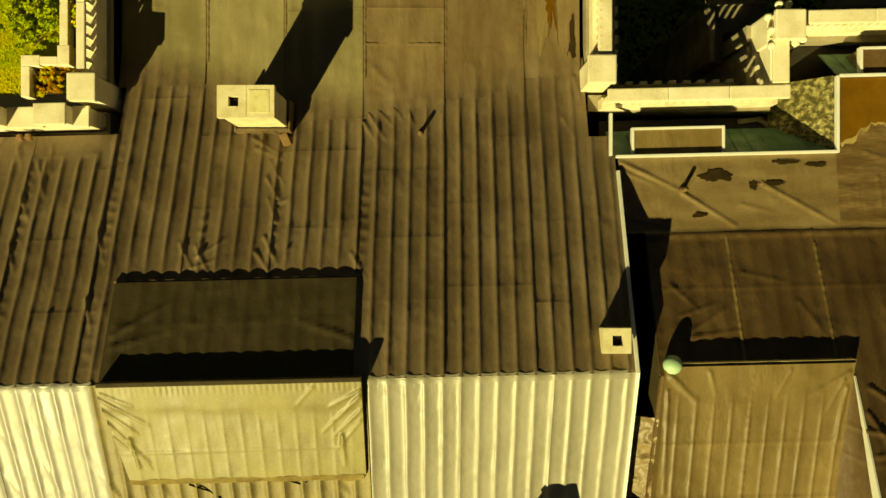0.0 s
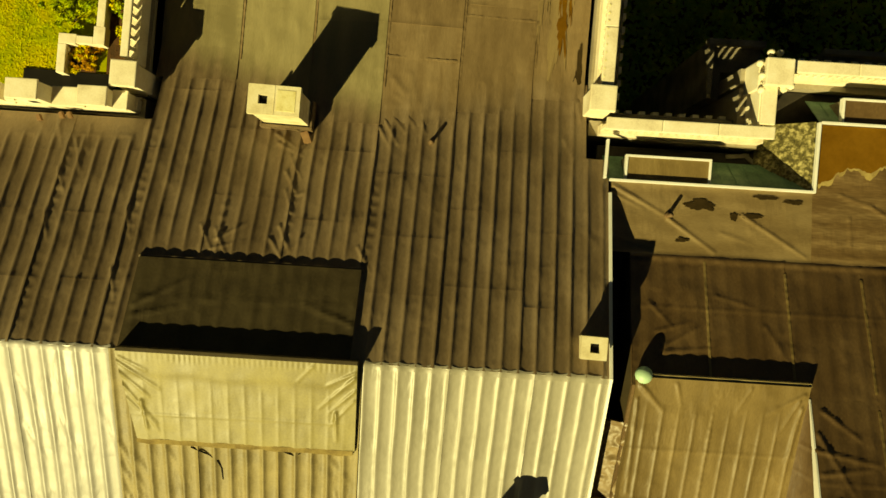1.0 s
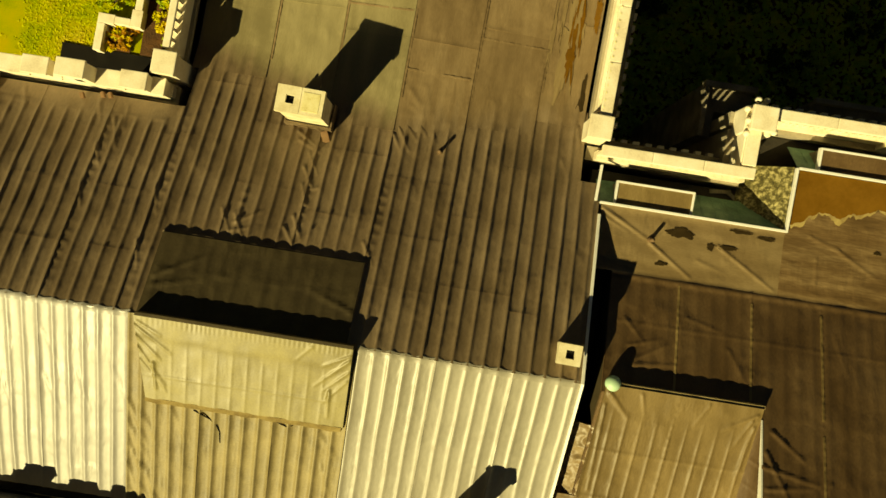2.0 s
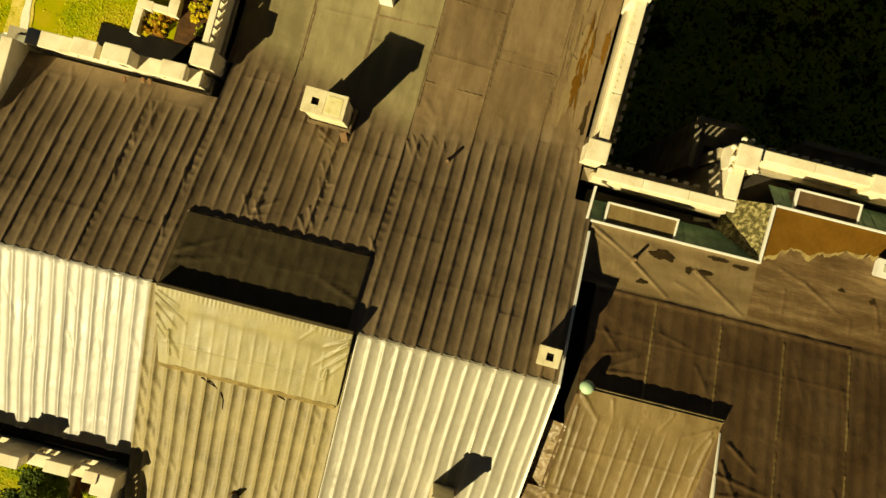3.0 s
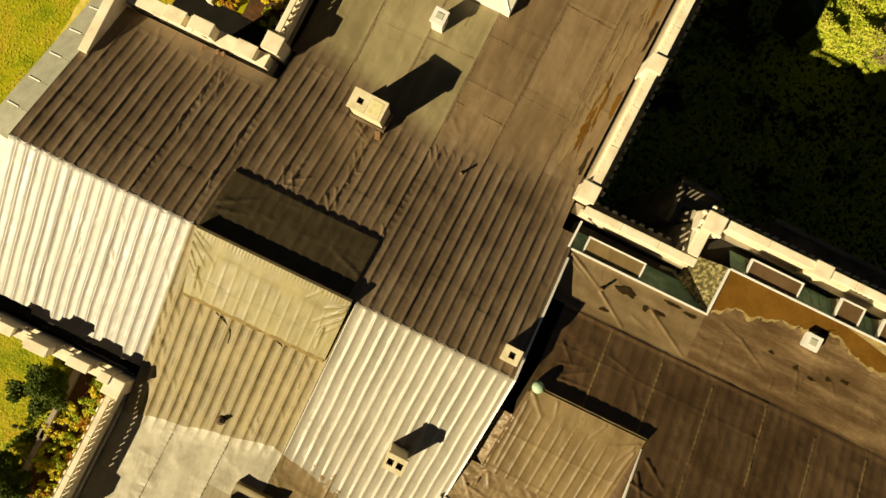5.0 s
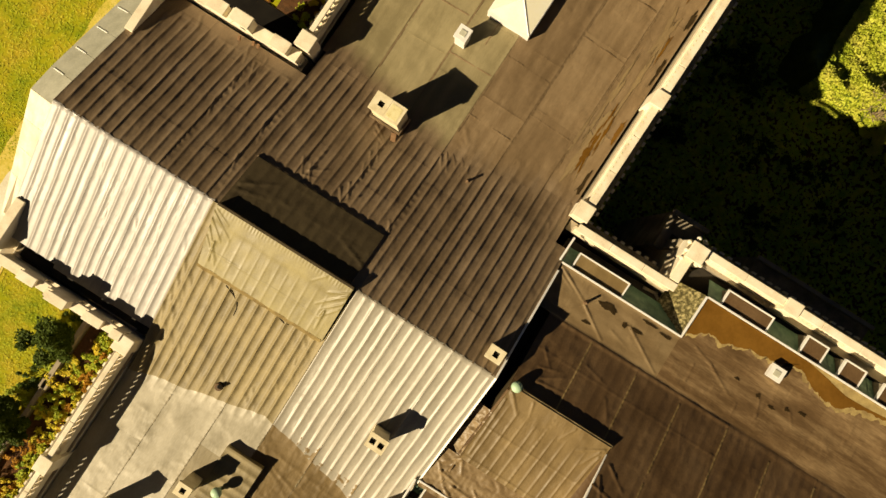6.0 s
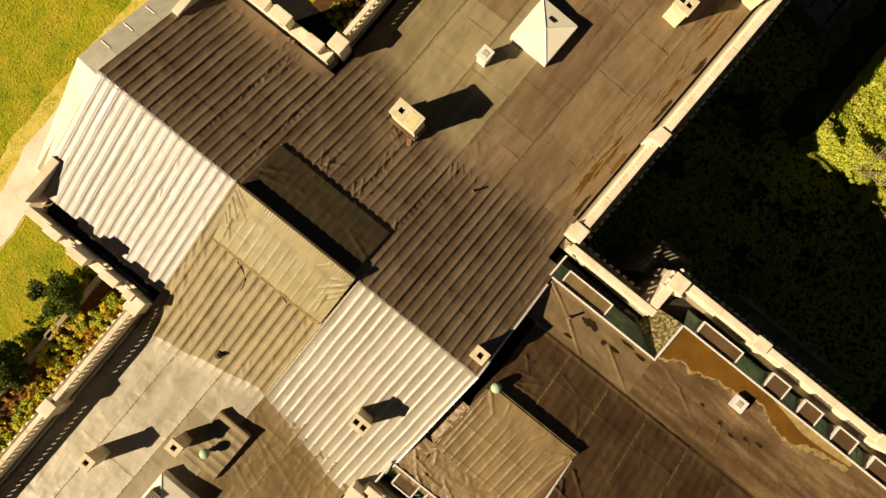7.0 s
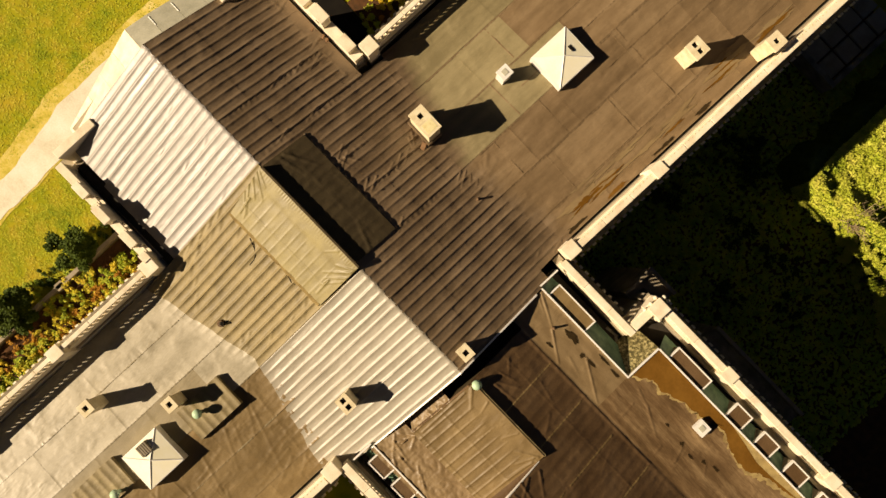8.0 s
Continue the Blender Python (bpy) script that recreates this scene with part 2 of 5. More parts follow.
def thing(name, label, category, group="", kind="", at=(0, 0, 0), turn=0):
    ob = new(name)
    ob.empty_display_size = 0.2
    shift = LAY["skew"] * (at[0] - LAY["pivot"]) if any(at) else 0.0
    ob.matrix_world = pose(at[0], at[1] + shift, at[2], 0, 0, turn)
    return tagged(ob, label, category, group, kind)


def box(bm, x0, x1, y0, y1, z0, z1, bevel=0.0, taper=0.0):
    c = [bm.verts.new((x, y, z)) for z, k in ((z0, 0), (z1, taper)) for x, y in ((x0 + k, y0 + k), (x1 - k, y0 + k), (x1 - k, y1 - k), (x0 + k, y1 - k))]
    fs = [bm.faces.new([c[i] for i in f]) for f in ((3, 2, 1, 0), (4, 5, 6, 7), (0, 1, 5, 4), (1, 2, 6, 5), (2, 3, 7, 6), (3, 0, 4, 7))]
    if bevel:
        es = list({e for f in fs for e in f.edges})
        bmesh.ops.bevel(bm, geom=es, offset=bevel, segments=2, affect="EDGES", profile=0.6)
    return bm


def block(name, dims, mat, parent=None, label="", bevel=0.0, taper=0.0):
    return part(name, box(bmesh.new(), *dims, bevel=bevel, taper=taper), mat, parent, label)


def tube(bm, p, q, r0, r1=None, n=10):
    p, q = Vector(p), Vector(q)
    r1 = r0 if r1 is None else r1
    d = (q - p)
    m = Matrix.Translation((p + q) / 2) @ d.to_track_quat("Z", "Y").to_matrix().to_4x4()
    bmesh.ops.create_cone(bm, cap_ends=True, segments=n, radius1=r0, radius2=r1, depth=d.length, matrix=m)
    return bm


def sheet(name, x0, x1, y0, y1, zf, step, mat, parent, label="", skirt=0.06, lap=0.0, low=None, high=None, hem=0.0):
    """A bent sheet over a rectangle, with a turned-down edge. zf gives the height; lap lifts its far x edge."""
    sx, sy = step
    nx, ny = max(2, round((x1 - x0) / sx)), max(2, round((y1 - y0) / sy))
    vs = []
    for j in range(ny + 1):
        for i in range(nx + 1):
            x = x0 + (x1 - x0) * i / nx
            ya, yb = low(x) if low else y0, high(x) if high else y1
            y = ya + (yb - ya) * j / ny
            z = zf(x, y)
            if lap:
                z += lap * math.exp(-(x1 - x) / 0.07) * (0.8 + 0.9 * max(0, fold(x0, y * 3.0, 1.0, 2.5)))
            if hem:
                z += hem * math.exp(-(y - ya) / 0.05) * max(0.0, 0.5 + 1.4 * fold(x, ya, 0.9, 40.0))
            vs.append((x, y, z))
    w = nx + 1
    fs = [(j * w + i, j * w + i + 1, (j + 1) * w + i + 1, (j + 1) * w + i) for j in range(ny) for i in range(nx)]
    rim = [i for i in range(nx)] + [j * w + nx for j in range(ny)] + [ny * w + i for i in range(nx, 0, -1)] + [j * w for j in range(ny, 0, -1)]
    base, k = len(vs), len(rim)
    vs += [vs[i] for i in rim] + [(vs[i][0], vs[i][1], vs[i][2] - skirt) for i in rim]
    fs += [(base + (a + 1) % k, base + a, base + k + a, base + k + (a + 1) % k) for a in range(k)]
    return finish(name, vs, fs, mat, parent, label, smooth=True)


def crease(x, y, lines):
    """Height of soft folds that run along lines (x0, y0, x1, y1, width, height)."""
    h = 0.0
    for ax, ay, bx, by, w, t in lines:
        dx, dy = bx - ax, by - ay
        u = max(0.0, min(1.0, ((x - ax) * dx + (y - ay) * dy) / (dx * dx + dy * dy)))
        d = math.hypot(x - ax - u * dx, y - ay - u * dy) + 0.03 * fold(x, y, 3.0, 1.5)
        h += t * math.exp(-(d / w) ** 2) * (1 - 0.6 * u)
    return h


def fold(x, y, s=1.0, seed=0.0):
    return noise.noise(Vector((x * s, y * s, seed)))


# ---- ground ----
lay_out(0.0)
RIDGE_Y, RIDGE_Z, PITCH = -3.4, 15.4, 0.40
WING_X, WING_Z, FALL = -2.4, 12.6, 0.10
RIB = 0.473
def ground_z(x, y):
    return 0.12 * fold(x, y, 0.12, 2.0) + 0.03 * fold(x, y, 0.9, 5.0)


def build_ground():
    xs = [-900, -300, -120, -70] + [-48 + 0.8 * i for i in range(121)] + [70, 120, 300, 900]
    ys = [-900, -300, -120, -70] + [-44 + 0.8 * i for i in range(116)] + [70, 120, 300, 900]
    vs = [(x, y, ground_z(x, y)) for y in ys for x in xs]
    w = len(xs)
    fs = [(j * w + i, j * w + i + 1, (j + 1) * w + i + 1, (j + 1) * w + i) for j in range(len(ys) - 1) for i in range(w - 1)]
    g = finish("ground", vs, fs, GRASS, smooth=True)
    tagged(g, "sunlit mown lawn with yellowing patches round the mansion", "lawn", kind="structure")


build_ground()


def ribbon(name, centre, widths, mat, z, label, category):
    """A strip of ground along a line of points, with ragged edges."""
    vs, fs = [], []
    pts = [Vector((*p, 0)) for p in centre]
    dense = []
    for a, b, wa, wb in zip(pts, pts[1:], widths, widths[1:]):
        n = max(2, int((b - a).length / 0.4))
        dense += [(a.lerp(b, i / n), wa + (wb - wa) * i / n, (b - a).normalized()) for i in range(n)]
    for p, w, d in dense:
        s = Vector((-d.y, d.x, 0))
        for k in (-1, -0.5, 0, 0.5, 1):
            e = 0.14 * fold(p.x + 7 * k, p.y, 0.7, 3.3) + 0.08 * fold(p.x + 7 * k, p.y, 3.0, 1.3) if abs(k) == 1 else 0
            q = p + s * (w / 2 * k + e)
            vs.append((q.x, q.y, ground_z(q.x, q.y) + z))
    for i in range(len(dense) - 1):
        fs += [(i * 5 + k, (i + 1) * 5 + k, (i + 1) * 5 + k + 1, i * 5 + k + 1) for k in range(4)]
    ob = finish(name, vs, fs, mat, smooth=True)
    return tagged(ob, label, category, kind="structure")


ribbon("verge", [(-25.4, 9), (-25.3, 5), (-24.7, -4), (-24.4, -12), (-23.7, -17), (-23.3, -22), (-23.6, -40)], [0.9, 1.6, 3.4, 3.9, 3.2, 3.0, 3.0], STRAW, 0.035, "dry straw-coloured grass verge along the gravel path", "verge")
ribbon("path", [(-25.2, 9), (-25.0, 5), (-24.3, -4), (-23.9, -12), (-23.2, -17), (-23.0, -22), (-23.3, -40)], [0.2, 0.6, 2.2, 2.7, 2.0, 1.8, 1.8], PATH_M, 0.06, "pale trodden gravel path across the lawn beside the mansion", "path")


# ---- facade walls below the parapets ----
def facade(name, x0, x1, y0, y1, top=12.3):
    f = thing(name, "weathered stone outer wall of the mansion", "wall", kind="structure")
    block("masonry", (x0, x1, y0, y1, -0.3, top), WALL, f)
    return f


facade("wall_west_block", -18.1, -15.9, -9.4, 4.0, 11.9)
facade("wall_west_return", -17.0, -15.9, -11.35, -9.4, 11.9)
facade("wall_north_west", -15.9, -9.86, 3.4, 4.0)
facade("wall_south_west", -15.9, -9.2, -11.3, -10.72)
facade("wall_north_wing_west", -10.4, -9.85, 4.1, 34)
facade("wall_north_wing_east", 4.24, 4.73, 4.7, 34)
facade("wall_south_wing_west", -9.58, -9.09, -34, -11.4)
facade("wall_south_wing_east", 4.24, 4.73, -34, -11.2)
facade("wall_court_north", 4.3, 9.7, 4.08, 4.56)
facade("wall_court_step_north", 9.0, 9.7, 4.7, 6.0)
facade("wall_east_wing_north", 9.0, 30, 6.14, 6.62)
facade("wall_court_south", 4.3, 9.7, -10.98, -10.42)
facade("wall_court_step_south", 9.0, 9.7, -12.5, -11.2)
facade("wall_east_wing_south", 9.0, 30, -13.4, -12.5)
facade("wall_north_end", -9.6, 3.9, 33, 34)
facade("wall_south_end", -8.9, 3.9, -34, -33)
facade("wall_east_end", 29, 30, -12.5, 6.0)

# ---- main roof ----
lay_out(0.024, -6.0)
def base_z(x, y):
    a = RIDGE_Z - PITCH * abs(y - RIDGE_Y)
    b = WING_Z - FALL * abs(x - WING_X)
    k = 0.45
    h = max(0.0, k - abs(a - b)) / k
    return max(a, b) + h * h * k * 0.25


def slope_share(x, y):
    a = RIDGE_Z - PITCH * abs(y - RIDGE_Y)
    b = WING_Z - FALL * abs(x - WING_X)
    return min(1.0, max(0.0, (a - b + 0.4) / 0.55))


def rib_z(x, y, amp=0.088):
    wob = 0.022 * fold(x * 0.3, y, 0.7, 1.0)
    u = abs(math.sin(math.pi * (x + wob) / RIB))
    near = 1 - math.exp(-abs(y - RIDGE_Y) / 0.18)
    tuck = 0.010 * fold(x * 2.2, y * 0.5, 1.0, 8.0) + 0.016 * max(0, fold(x * 1.6 + y * 1.1, y * 0.8 - x * 0.3, 1.4, 4.0)) ** 2
    tuck += 0.006 * abs(fold(x * 3.0, y * 1.6, 2.0, 17.0))
    return amp * (0.85 + 0.3 * fold(x * 0.5, y * 0.2, 1.0, 30.0)) * (1 - u) ** 1.9 * (0.55 + 0.45 * near) + tuck


def main_z(x, y):
    s = slope_share(x, y)
    if x < -9.6 and y > 2.5:
        s *= max(0.08, 1 - (y - 2.5) / 0.35)
    if -8.8 < x < -2.3 and -0.85 < y < 0.4:
        return base_z(x, y) + rib_z(x, y) * (0.3 + 0.7 * min(1.0, (y + 0.8) / 0.9 if y > -0.8 else 0.0)) - 0.02 * math.exp(-(y + 0.8) / 0.3)
    return base_z(x, y) + s * rib_z(x, y) + (1 - s) * 0.010 * fold(x, y, 1.3, 6.0)


main_roof = thing("roof", "felted ribbed main roof of the mansion with long ridge", "roof", kind="structure")
step_fine = (RIB / 10, 0.14)
# north slope, in sheets between the long seams
SEAMS = [-16.95, -14.17, -11.80, -9.43, -7.07, -4.70, -2.34, 0.03, 2.40, 4.9]
ENDS = [3.42, 3.42, 3.42, 5.4, 4.9, 4.4, 4.3, 5.0, 3.0]
PUCKER = [(-4.75, 3.2, -4.62, -0.6), (-9.35, 3.2, -9.35, -3.0), (-11.8, 2.8, -11.8, -3.2), (-2.3, 3.6, -2.3, -0.7), (-6.75, 0.9, -6.7, -0.7)]
TUCKS = [(-6.75, 0.1, -6.3, -0.7, 0.05, 0.07), (-7.2, 0.2, -6.8, -0.5, 0.045, 0.06), (-6.7, -0.2, -5.9, 0.3, 0.045, 0.05), (-6.8, -0.5, -6.2, -0.3, 0.04, 0.05), (-4.9, 0.3, -4.5, -0.4, 0.045, 0.07), (-5.1, -0.1, -4.6, -0.75, 0.045, 0.06), (-4.2, 0.0, -4.7, -0.7, 0.045, 0.06), (-4.95, 2.5, -4.5, 1.8, 0.04, 0.07), (-5.0, 2.0, -4.55, 1.3, 0.04, 0.07), (-4.9, 1.4, -4.6, 0.7, 0.04, 0.06), (-4.35, 1.35, -4.7, 1.2, 0.04, 0.05), (-4.55, 2.9, -4.95, 2.3, 0.04, 0.05), (-5.5, 3.2, -4.7, 2.7, 0.045, 0.07), (-5.4, 2.9, -4.6, 2.55, 0.04, 0.06), (-2.25, 4.0, -1.7, 3.1, 0.05, 0.07), (-2.15, 4.3, -1.5, 3.5, 0.05, 0.07), (-2.3, 3.6, -1.95, 3.0, 0.045, 0.06), (-1.5, 5.0, -0.85, 3.5, 0.05, 0.06), (-1.7, 4.4, -1.2, 3.7, 0.045, 0.05), (-2.5, -0.2, -2.05, -0.9, 0.045, 0.06), (-11.6, 2.6, -11.2, 1.6, 0.045, 0.06), (-11.9, 1.7, -11.5, 0.9, 0.045, 0.06), (-11.9, 0.4, -11.6, -0.5, 0.045, 0.06), (-9.5, 0.6, -9.2, -0.3, 0.045, 0.05), (-9.5, -1.2, -9.2, -2.1, 0.045, 0.05), (3.9, 4.9, 4.1, 3.9, 0.06, 0.08), (3.5, 3.6, 3.8, 3.0, 0.05, 0.05), (-2.0, 5.2, -1.4, 4.4, 0.07, 0.05), (-1.5, 5.4, -1.2, 4.4, 0.07, 0.05), (-1.9, 4.7, -1.5, 4.35, 0.06, 0.05), (-16.4, 2.8, -13.4, 2.74, 0.04, 0.05), (-13.5, 2.72, -9.9, 2.84, 0.04, 0.05), (-14.9, 3.2, -14.6, 2.5, 0.05, 0.05), (-12.3, 3.1, -12.0, 2.4, 0.05, 0.05), (-11.3, 3.1, -11.2, 2.3, 0.05, 0.05)]


def meet(x):
    """How far from the ridge the slope runs out on the wing roof."""
    return 7.3 + FALL / PITCH * abs(x - WING_X) + 0.035 * math.sin(x * 2.7) + 0.06 * fold(x, 0, 2.0, 3.0)


def north_z(x, y):
    z = main_z(x, y) + 0.013
    for ax, ay, bx, by in PUCKER:
        if by < y < ay:
            z += 0.022 * max(0.0, math.sin(y * 2 * math.pi / 0.33 + 3 * fold(y, ax, 0.8, 1)) + 0.3) * math.exp(-((x - ax - 0.12) / 0.11) ** 2) * max(0, 0.4 + fold(x * 0.2, y, 0.6, 7))
    if y > 3.45 and x > -9.6:
        z -= 0.07 * math.exp(-max(0.0, RIDGE_Y + meet(x) - y) / 0.16)
    return z + 0.75 * crease(x, y, TUCKS)


for x0, x1, end in zip(SEAMS, SEAMS[1:], ENDS):
    y = RIDGE_Y
    while y < end - 0.01:
        e = y + random.uniform(1.6, 2.3)
        e = end if end - e < 0.8 else e
        top = (lambda x: RIDGE_Y + meet(x)) if e == end and end > 4 else None
        sheet("felt_sheet", x0, x1, y, e, north_z, (RIB / 12, 0.05 if x0 > -12 else 0.08), FELT, main_roof, lap=0.012, hem=0.016 if y > RIDGE_Y + 0.5 else 0.0, high=top, skirt=0.012 if top else 0.06)
        y = e
sheet("felt_sheet", 2.40, 4.2, 3.0, 5.6, north_z, (RIB / 12, 0.1), FELT, main_roof, skirt=0.012, high=lambda x: RIDGE_Y + meet(x))


# south slope
SOUTH_FOLDS = [(-8.6, -6.6, -8.0, -7.6, 0.04, 0.06), (-8.75, -7.4, -8.2, -8.4, 0.04, 0.06), (-8.8, -8.2, -8.0, -9.2, 0.04, 0.06), (-8.7, -9.0, -8.1, -10.2, 0.04, 0.06), (-8.1, -9.6, -7.5, -10.6, 0.04, 0.05), (-7.5, -9.9, -7.0, -10.8, 0.04, 0.05), (-2.6, -7.6, -2.2, -8.6, 0.04, 0.05), (-2.9, -8.8, -2.3, -9.8, 0.04, 0.05), (-3.9, -10.2, -3.2, -10.9, 0.04, 0.05), (-10.6, -5.6, -10.2, -6.9, 0.04, 0.04), (-13.0, -6.4, -12.7, -7.6, 0.04, 0.04), (-8.95, -6.3, -8.3, -7.9, 0.05, 0.06), (-8.95, -7.0, -8.45, -8.5, 0.05, 0.06), (-8.9, -7.9, -8.1, -9.4, 0.05, 0.06), (-8.95, -8.6, -8.5, -10.0, 0.05, 0.06), (-8.3, -8.9, -7.9, -10.2, 0.045, 0.05), (-8.9, -9.6, -8.2, -10.8, 0.05, 0.06), (-7.6, -6.3, -7.1, -7.3, 0.045, 0.04), (-2.9, -6.3, -2.3, -7.0, 0.045, 0.05), (-2.7, -6.6, -2.1, -7.3, 0.045, 0.05), (-5.3, -9.8, -4.8, -10.6, 0.05, 0.05), (-6.9, -10.6, -6.2, -11.3, 0.05, 0.05), (-3.6, -9.9, -3.1, -10.6, 0.05, 0.05), (-11.7, -4.4, -11.1, -5.6, 0.045, 0.04), (-11.7, -5.9, -11.2, -7.0, 0.045, 0.04), (-14.0, -4.6, -13.6, -5.8, 0.045, 0.04), (-9.6, -5.0, -9.1, -6.2, 0.045, 0.03)]


def south_z(x, y):
    z = main_z(x, y) + 0.016 + (1.0 if -9.2 < x < -1.9 else 0.45) * crease(x, y, SOUTH_FOLDS)
    if -9.0 < x < -1.95:
        z += 0.5 * slope_share(x, y) * rib_z(x, y)
    else:
        z -= (0.2 if x > -5 else 0.45) * slope_share(x, y) * rib_z(x, y)
    if -9.2 < x < -1.9:
        z += 0.03 * max(0, fold(x * 1.4 + y * 1.2, y * 0.7, 1.5, 11.0)) * math.exp(-abs(x + 8.6) / 0.8)
    return z + 0.02 * max(0, fold(x * 0.8, y * 2.5, 1.2, 14.0)) ** 2


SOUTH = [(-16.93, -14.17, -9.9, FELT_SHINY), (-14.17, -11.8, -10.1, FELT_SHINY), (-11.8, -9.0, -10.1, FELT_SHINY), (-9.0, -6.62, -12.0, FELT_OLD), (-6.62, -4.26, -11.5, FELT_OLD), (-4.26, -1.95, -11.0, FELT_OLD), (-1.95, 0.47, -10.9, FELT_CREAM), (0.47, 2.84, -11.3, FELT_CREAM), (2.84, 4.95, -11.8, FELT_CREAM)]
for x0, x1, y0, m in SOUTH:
    lab = "dull brown bitumen felt over battens" if m is FELT_OLD else "shining bitumen felt over battens, sun glare added in its pale colour"
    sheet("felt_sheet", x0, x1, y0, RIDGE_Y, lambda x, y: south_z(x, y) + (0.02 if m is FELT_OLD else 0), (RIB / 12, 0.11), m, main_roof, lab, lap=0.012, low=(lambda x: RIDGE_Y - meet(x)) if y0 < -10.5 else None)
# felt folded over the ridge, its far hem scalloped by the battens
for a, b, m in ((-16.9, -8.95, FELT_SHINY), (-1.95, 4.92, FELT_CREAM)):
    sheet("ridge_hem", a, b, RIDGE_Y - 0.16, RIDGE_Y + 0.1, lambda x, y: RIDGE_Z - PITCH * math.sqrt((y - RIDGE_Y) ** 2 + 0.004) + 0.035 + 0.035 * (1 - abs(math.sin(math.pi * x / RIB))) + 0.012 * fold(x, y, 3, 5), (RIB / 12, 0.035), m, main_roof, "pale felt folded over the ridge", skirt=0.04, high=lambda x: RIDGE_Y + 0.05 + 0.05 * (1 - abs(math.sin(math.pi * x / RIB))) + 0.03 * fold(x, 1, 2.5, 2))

# flat wings, sheet by sheet
WING_FOLDS = [(-1.6, -12.3, 2.9, -13.9, 0.05, 0.06), (0.8, -12.0, 0.3, -14.2, 0.05, 0.05), (2.2, -12.8, 2.6, -15.6, 0.05, 0.06), (-1.4, -13.6, 0.9, -14.6, 0.045, 0.05), (-0.2, -15.2, 0.3, -17.4, 0.05, 0.05), (1.6, -16.6, 3.4, -17.6, 0.05, 0.05), (-1.2, -18.6, 0.4, -20.4, 0.05, 0.05), (3.0, -12.4, 3.7, -13.4, 0.05, 0.06), (-1.7, -11.9, -0.9, -12.9, 0.045, 0.06), (-1.2, -12.6, 0.6, -13.6, 0.07, 0.05), (0.2, -11.6, -0.5, -13.2, 0.06, 0.04), (1.4, -12.2, 1.9, -14.6, 0.07, 0.05), (-0.8, -14.4, 1.2, -15.4, 0.06, 0.05), (-0.6, -16.2, 2.2, -17.0, 0.07, 0.05), (0.1, -17.9, 3.0, -18.6, 0.06, 0.04), (2.6, -13.0, 3.4, -15.0, 0.06, 0.05), (-0.9, -12.0, 3.6, -12.6, 0.05, 0.03), (1.0, -15.8, 1.3, -18.2, 0.06, 0.04), (-0.9, -19.4, 2.6, -20.3, 0.07, 0.05), (2.9, -16.0, 3.5, -19.0, 0.06, 0.04), (-2.0, 5.2, -1.4, 4.4, 0.07, 0.05), (-1.5, 5.4, -1.2, 4.4, 0.07, 0.05), (-1.9, 4.7, -1.5, 4.35, 0.06, 0.05)]


def wing(name, label, cols, starts, far, choose):
    w = thing(name, label, "roof", kind="structure")
    s = 1 if far > 0 else -1
    for ci, (a, b) in enumerate(zip(cols, cols[1:])):
        y = starts[ci]
        while (far - y) * s > 0.01:
            e = y + s * random.uniform(2.4, 4.6)
            e = far if (far - e) * s < 1.0 else e
            lift = 0.003 + 0.008 * random.random()
            near = abs((y + e) / 2 + 3.4) < 21
            seam = lambda x, yy: 0.014 * max(0, math.sin(yy * 31.4 + 4 * fold(x, yy, 0.5, 3))) * math.exp(-((b - 0.09 - x) / 0.04) ** 2)
            sheet("felt_sheet", a, b, min(y, e), max(y, e), lambda x, yy: main_z(x, yy) + lift + 0.010 * fold(x, yy, 0.9, 6.0) + 0.008 * fold(x * 3, yy, 1.4, 9.0) + 0.02 * max(0.0, fold(x * 1.3 + yy * 0.6, yy * 2.0 - x * 0.8, 1.5, 21.0)) ** 2 + (0.65 * crease(x, yy, WING_FOLDS) + 0.02 * abs(fold(x * 1.4 + yy, yy * 1.8, 2.4, 13.0)) * (1.0 if x > -2 and yy < -11 else 0.0) + seam(x, yy) if near else 0), (0.08, 0.07) if near else (0.2, 0.2), choose(ci, (y + e) / 2), w, skirt=0.08, lap=0.026, hem=0.0 if y == starts[ci] else 0.022)
            y = e
    return w


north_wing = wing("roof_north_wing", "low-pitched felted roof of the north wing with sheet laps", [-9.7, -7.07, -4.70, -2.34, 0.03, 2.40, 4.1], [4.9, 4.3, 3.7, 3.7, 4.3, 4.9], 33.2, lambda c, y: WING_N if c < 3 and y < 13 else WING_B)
south_wing = wing("roof_south_wing", "low-pitched felted roof of the south wing with shiny patches", [-9.0, -6.62, -4.26, -1.95, 0.47, 2.84, 4.1], [-11.6, -11.0, -10.65, -10.65, -11.25, -11.85], -33.2, lambda c, y: FELT_PALE if c < 2 or (c == 2 and y > -13.2) else (FELT_FLAT if c == 2 else FELT_BROWN))

# stitched seams along and across the wing sheets
def stitch(x0, y0, x1, y1, v, roof, mat):
    along = abs(y1 - y0) > abs(x1 - x0)
    wide = 0.03

    def zf(x, y):
        return main_z(x, y) + 0.02 + 0.012 * max(0.0, math.sin((y if along else x) * 24 + 3 * fold(x, y, 0.6, v))) + 0.03 * fold(x * 2, y * 2, 0.8, v)

    if along:
        sheet("seam_tape", x0 - wide, x0 + wide, y0, y1, zf, (0.03, 0.06), mat, roof, skirt=0.03)
    else:
        sheet("seam_tape", x0, x1, y0 - wide, y0 + wide, zf, (0.06, 0.03), mat, roof, skirt=0.03)


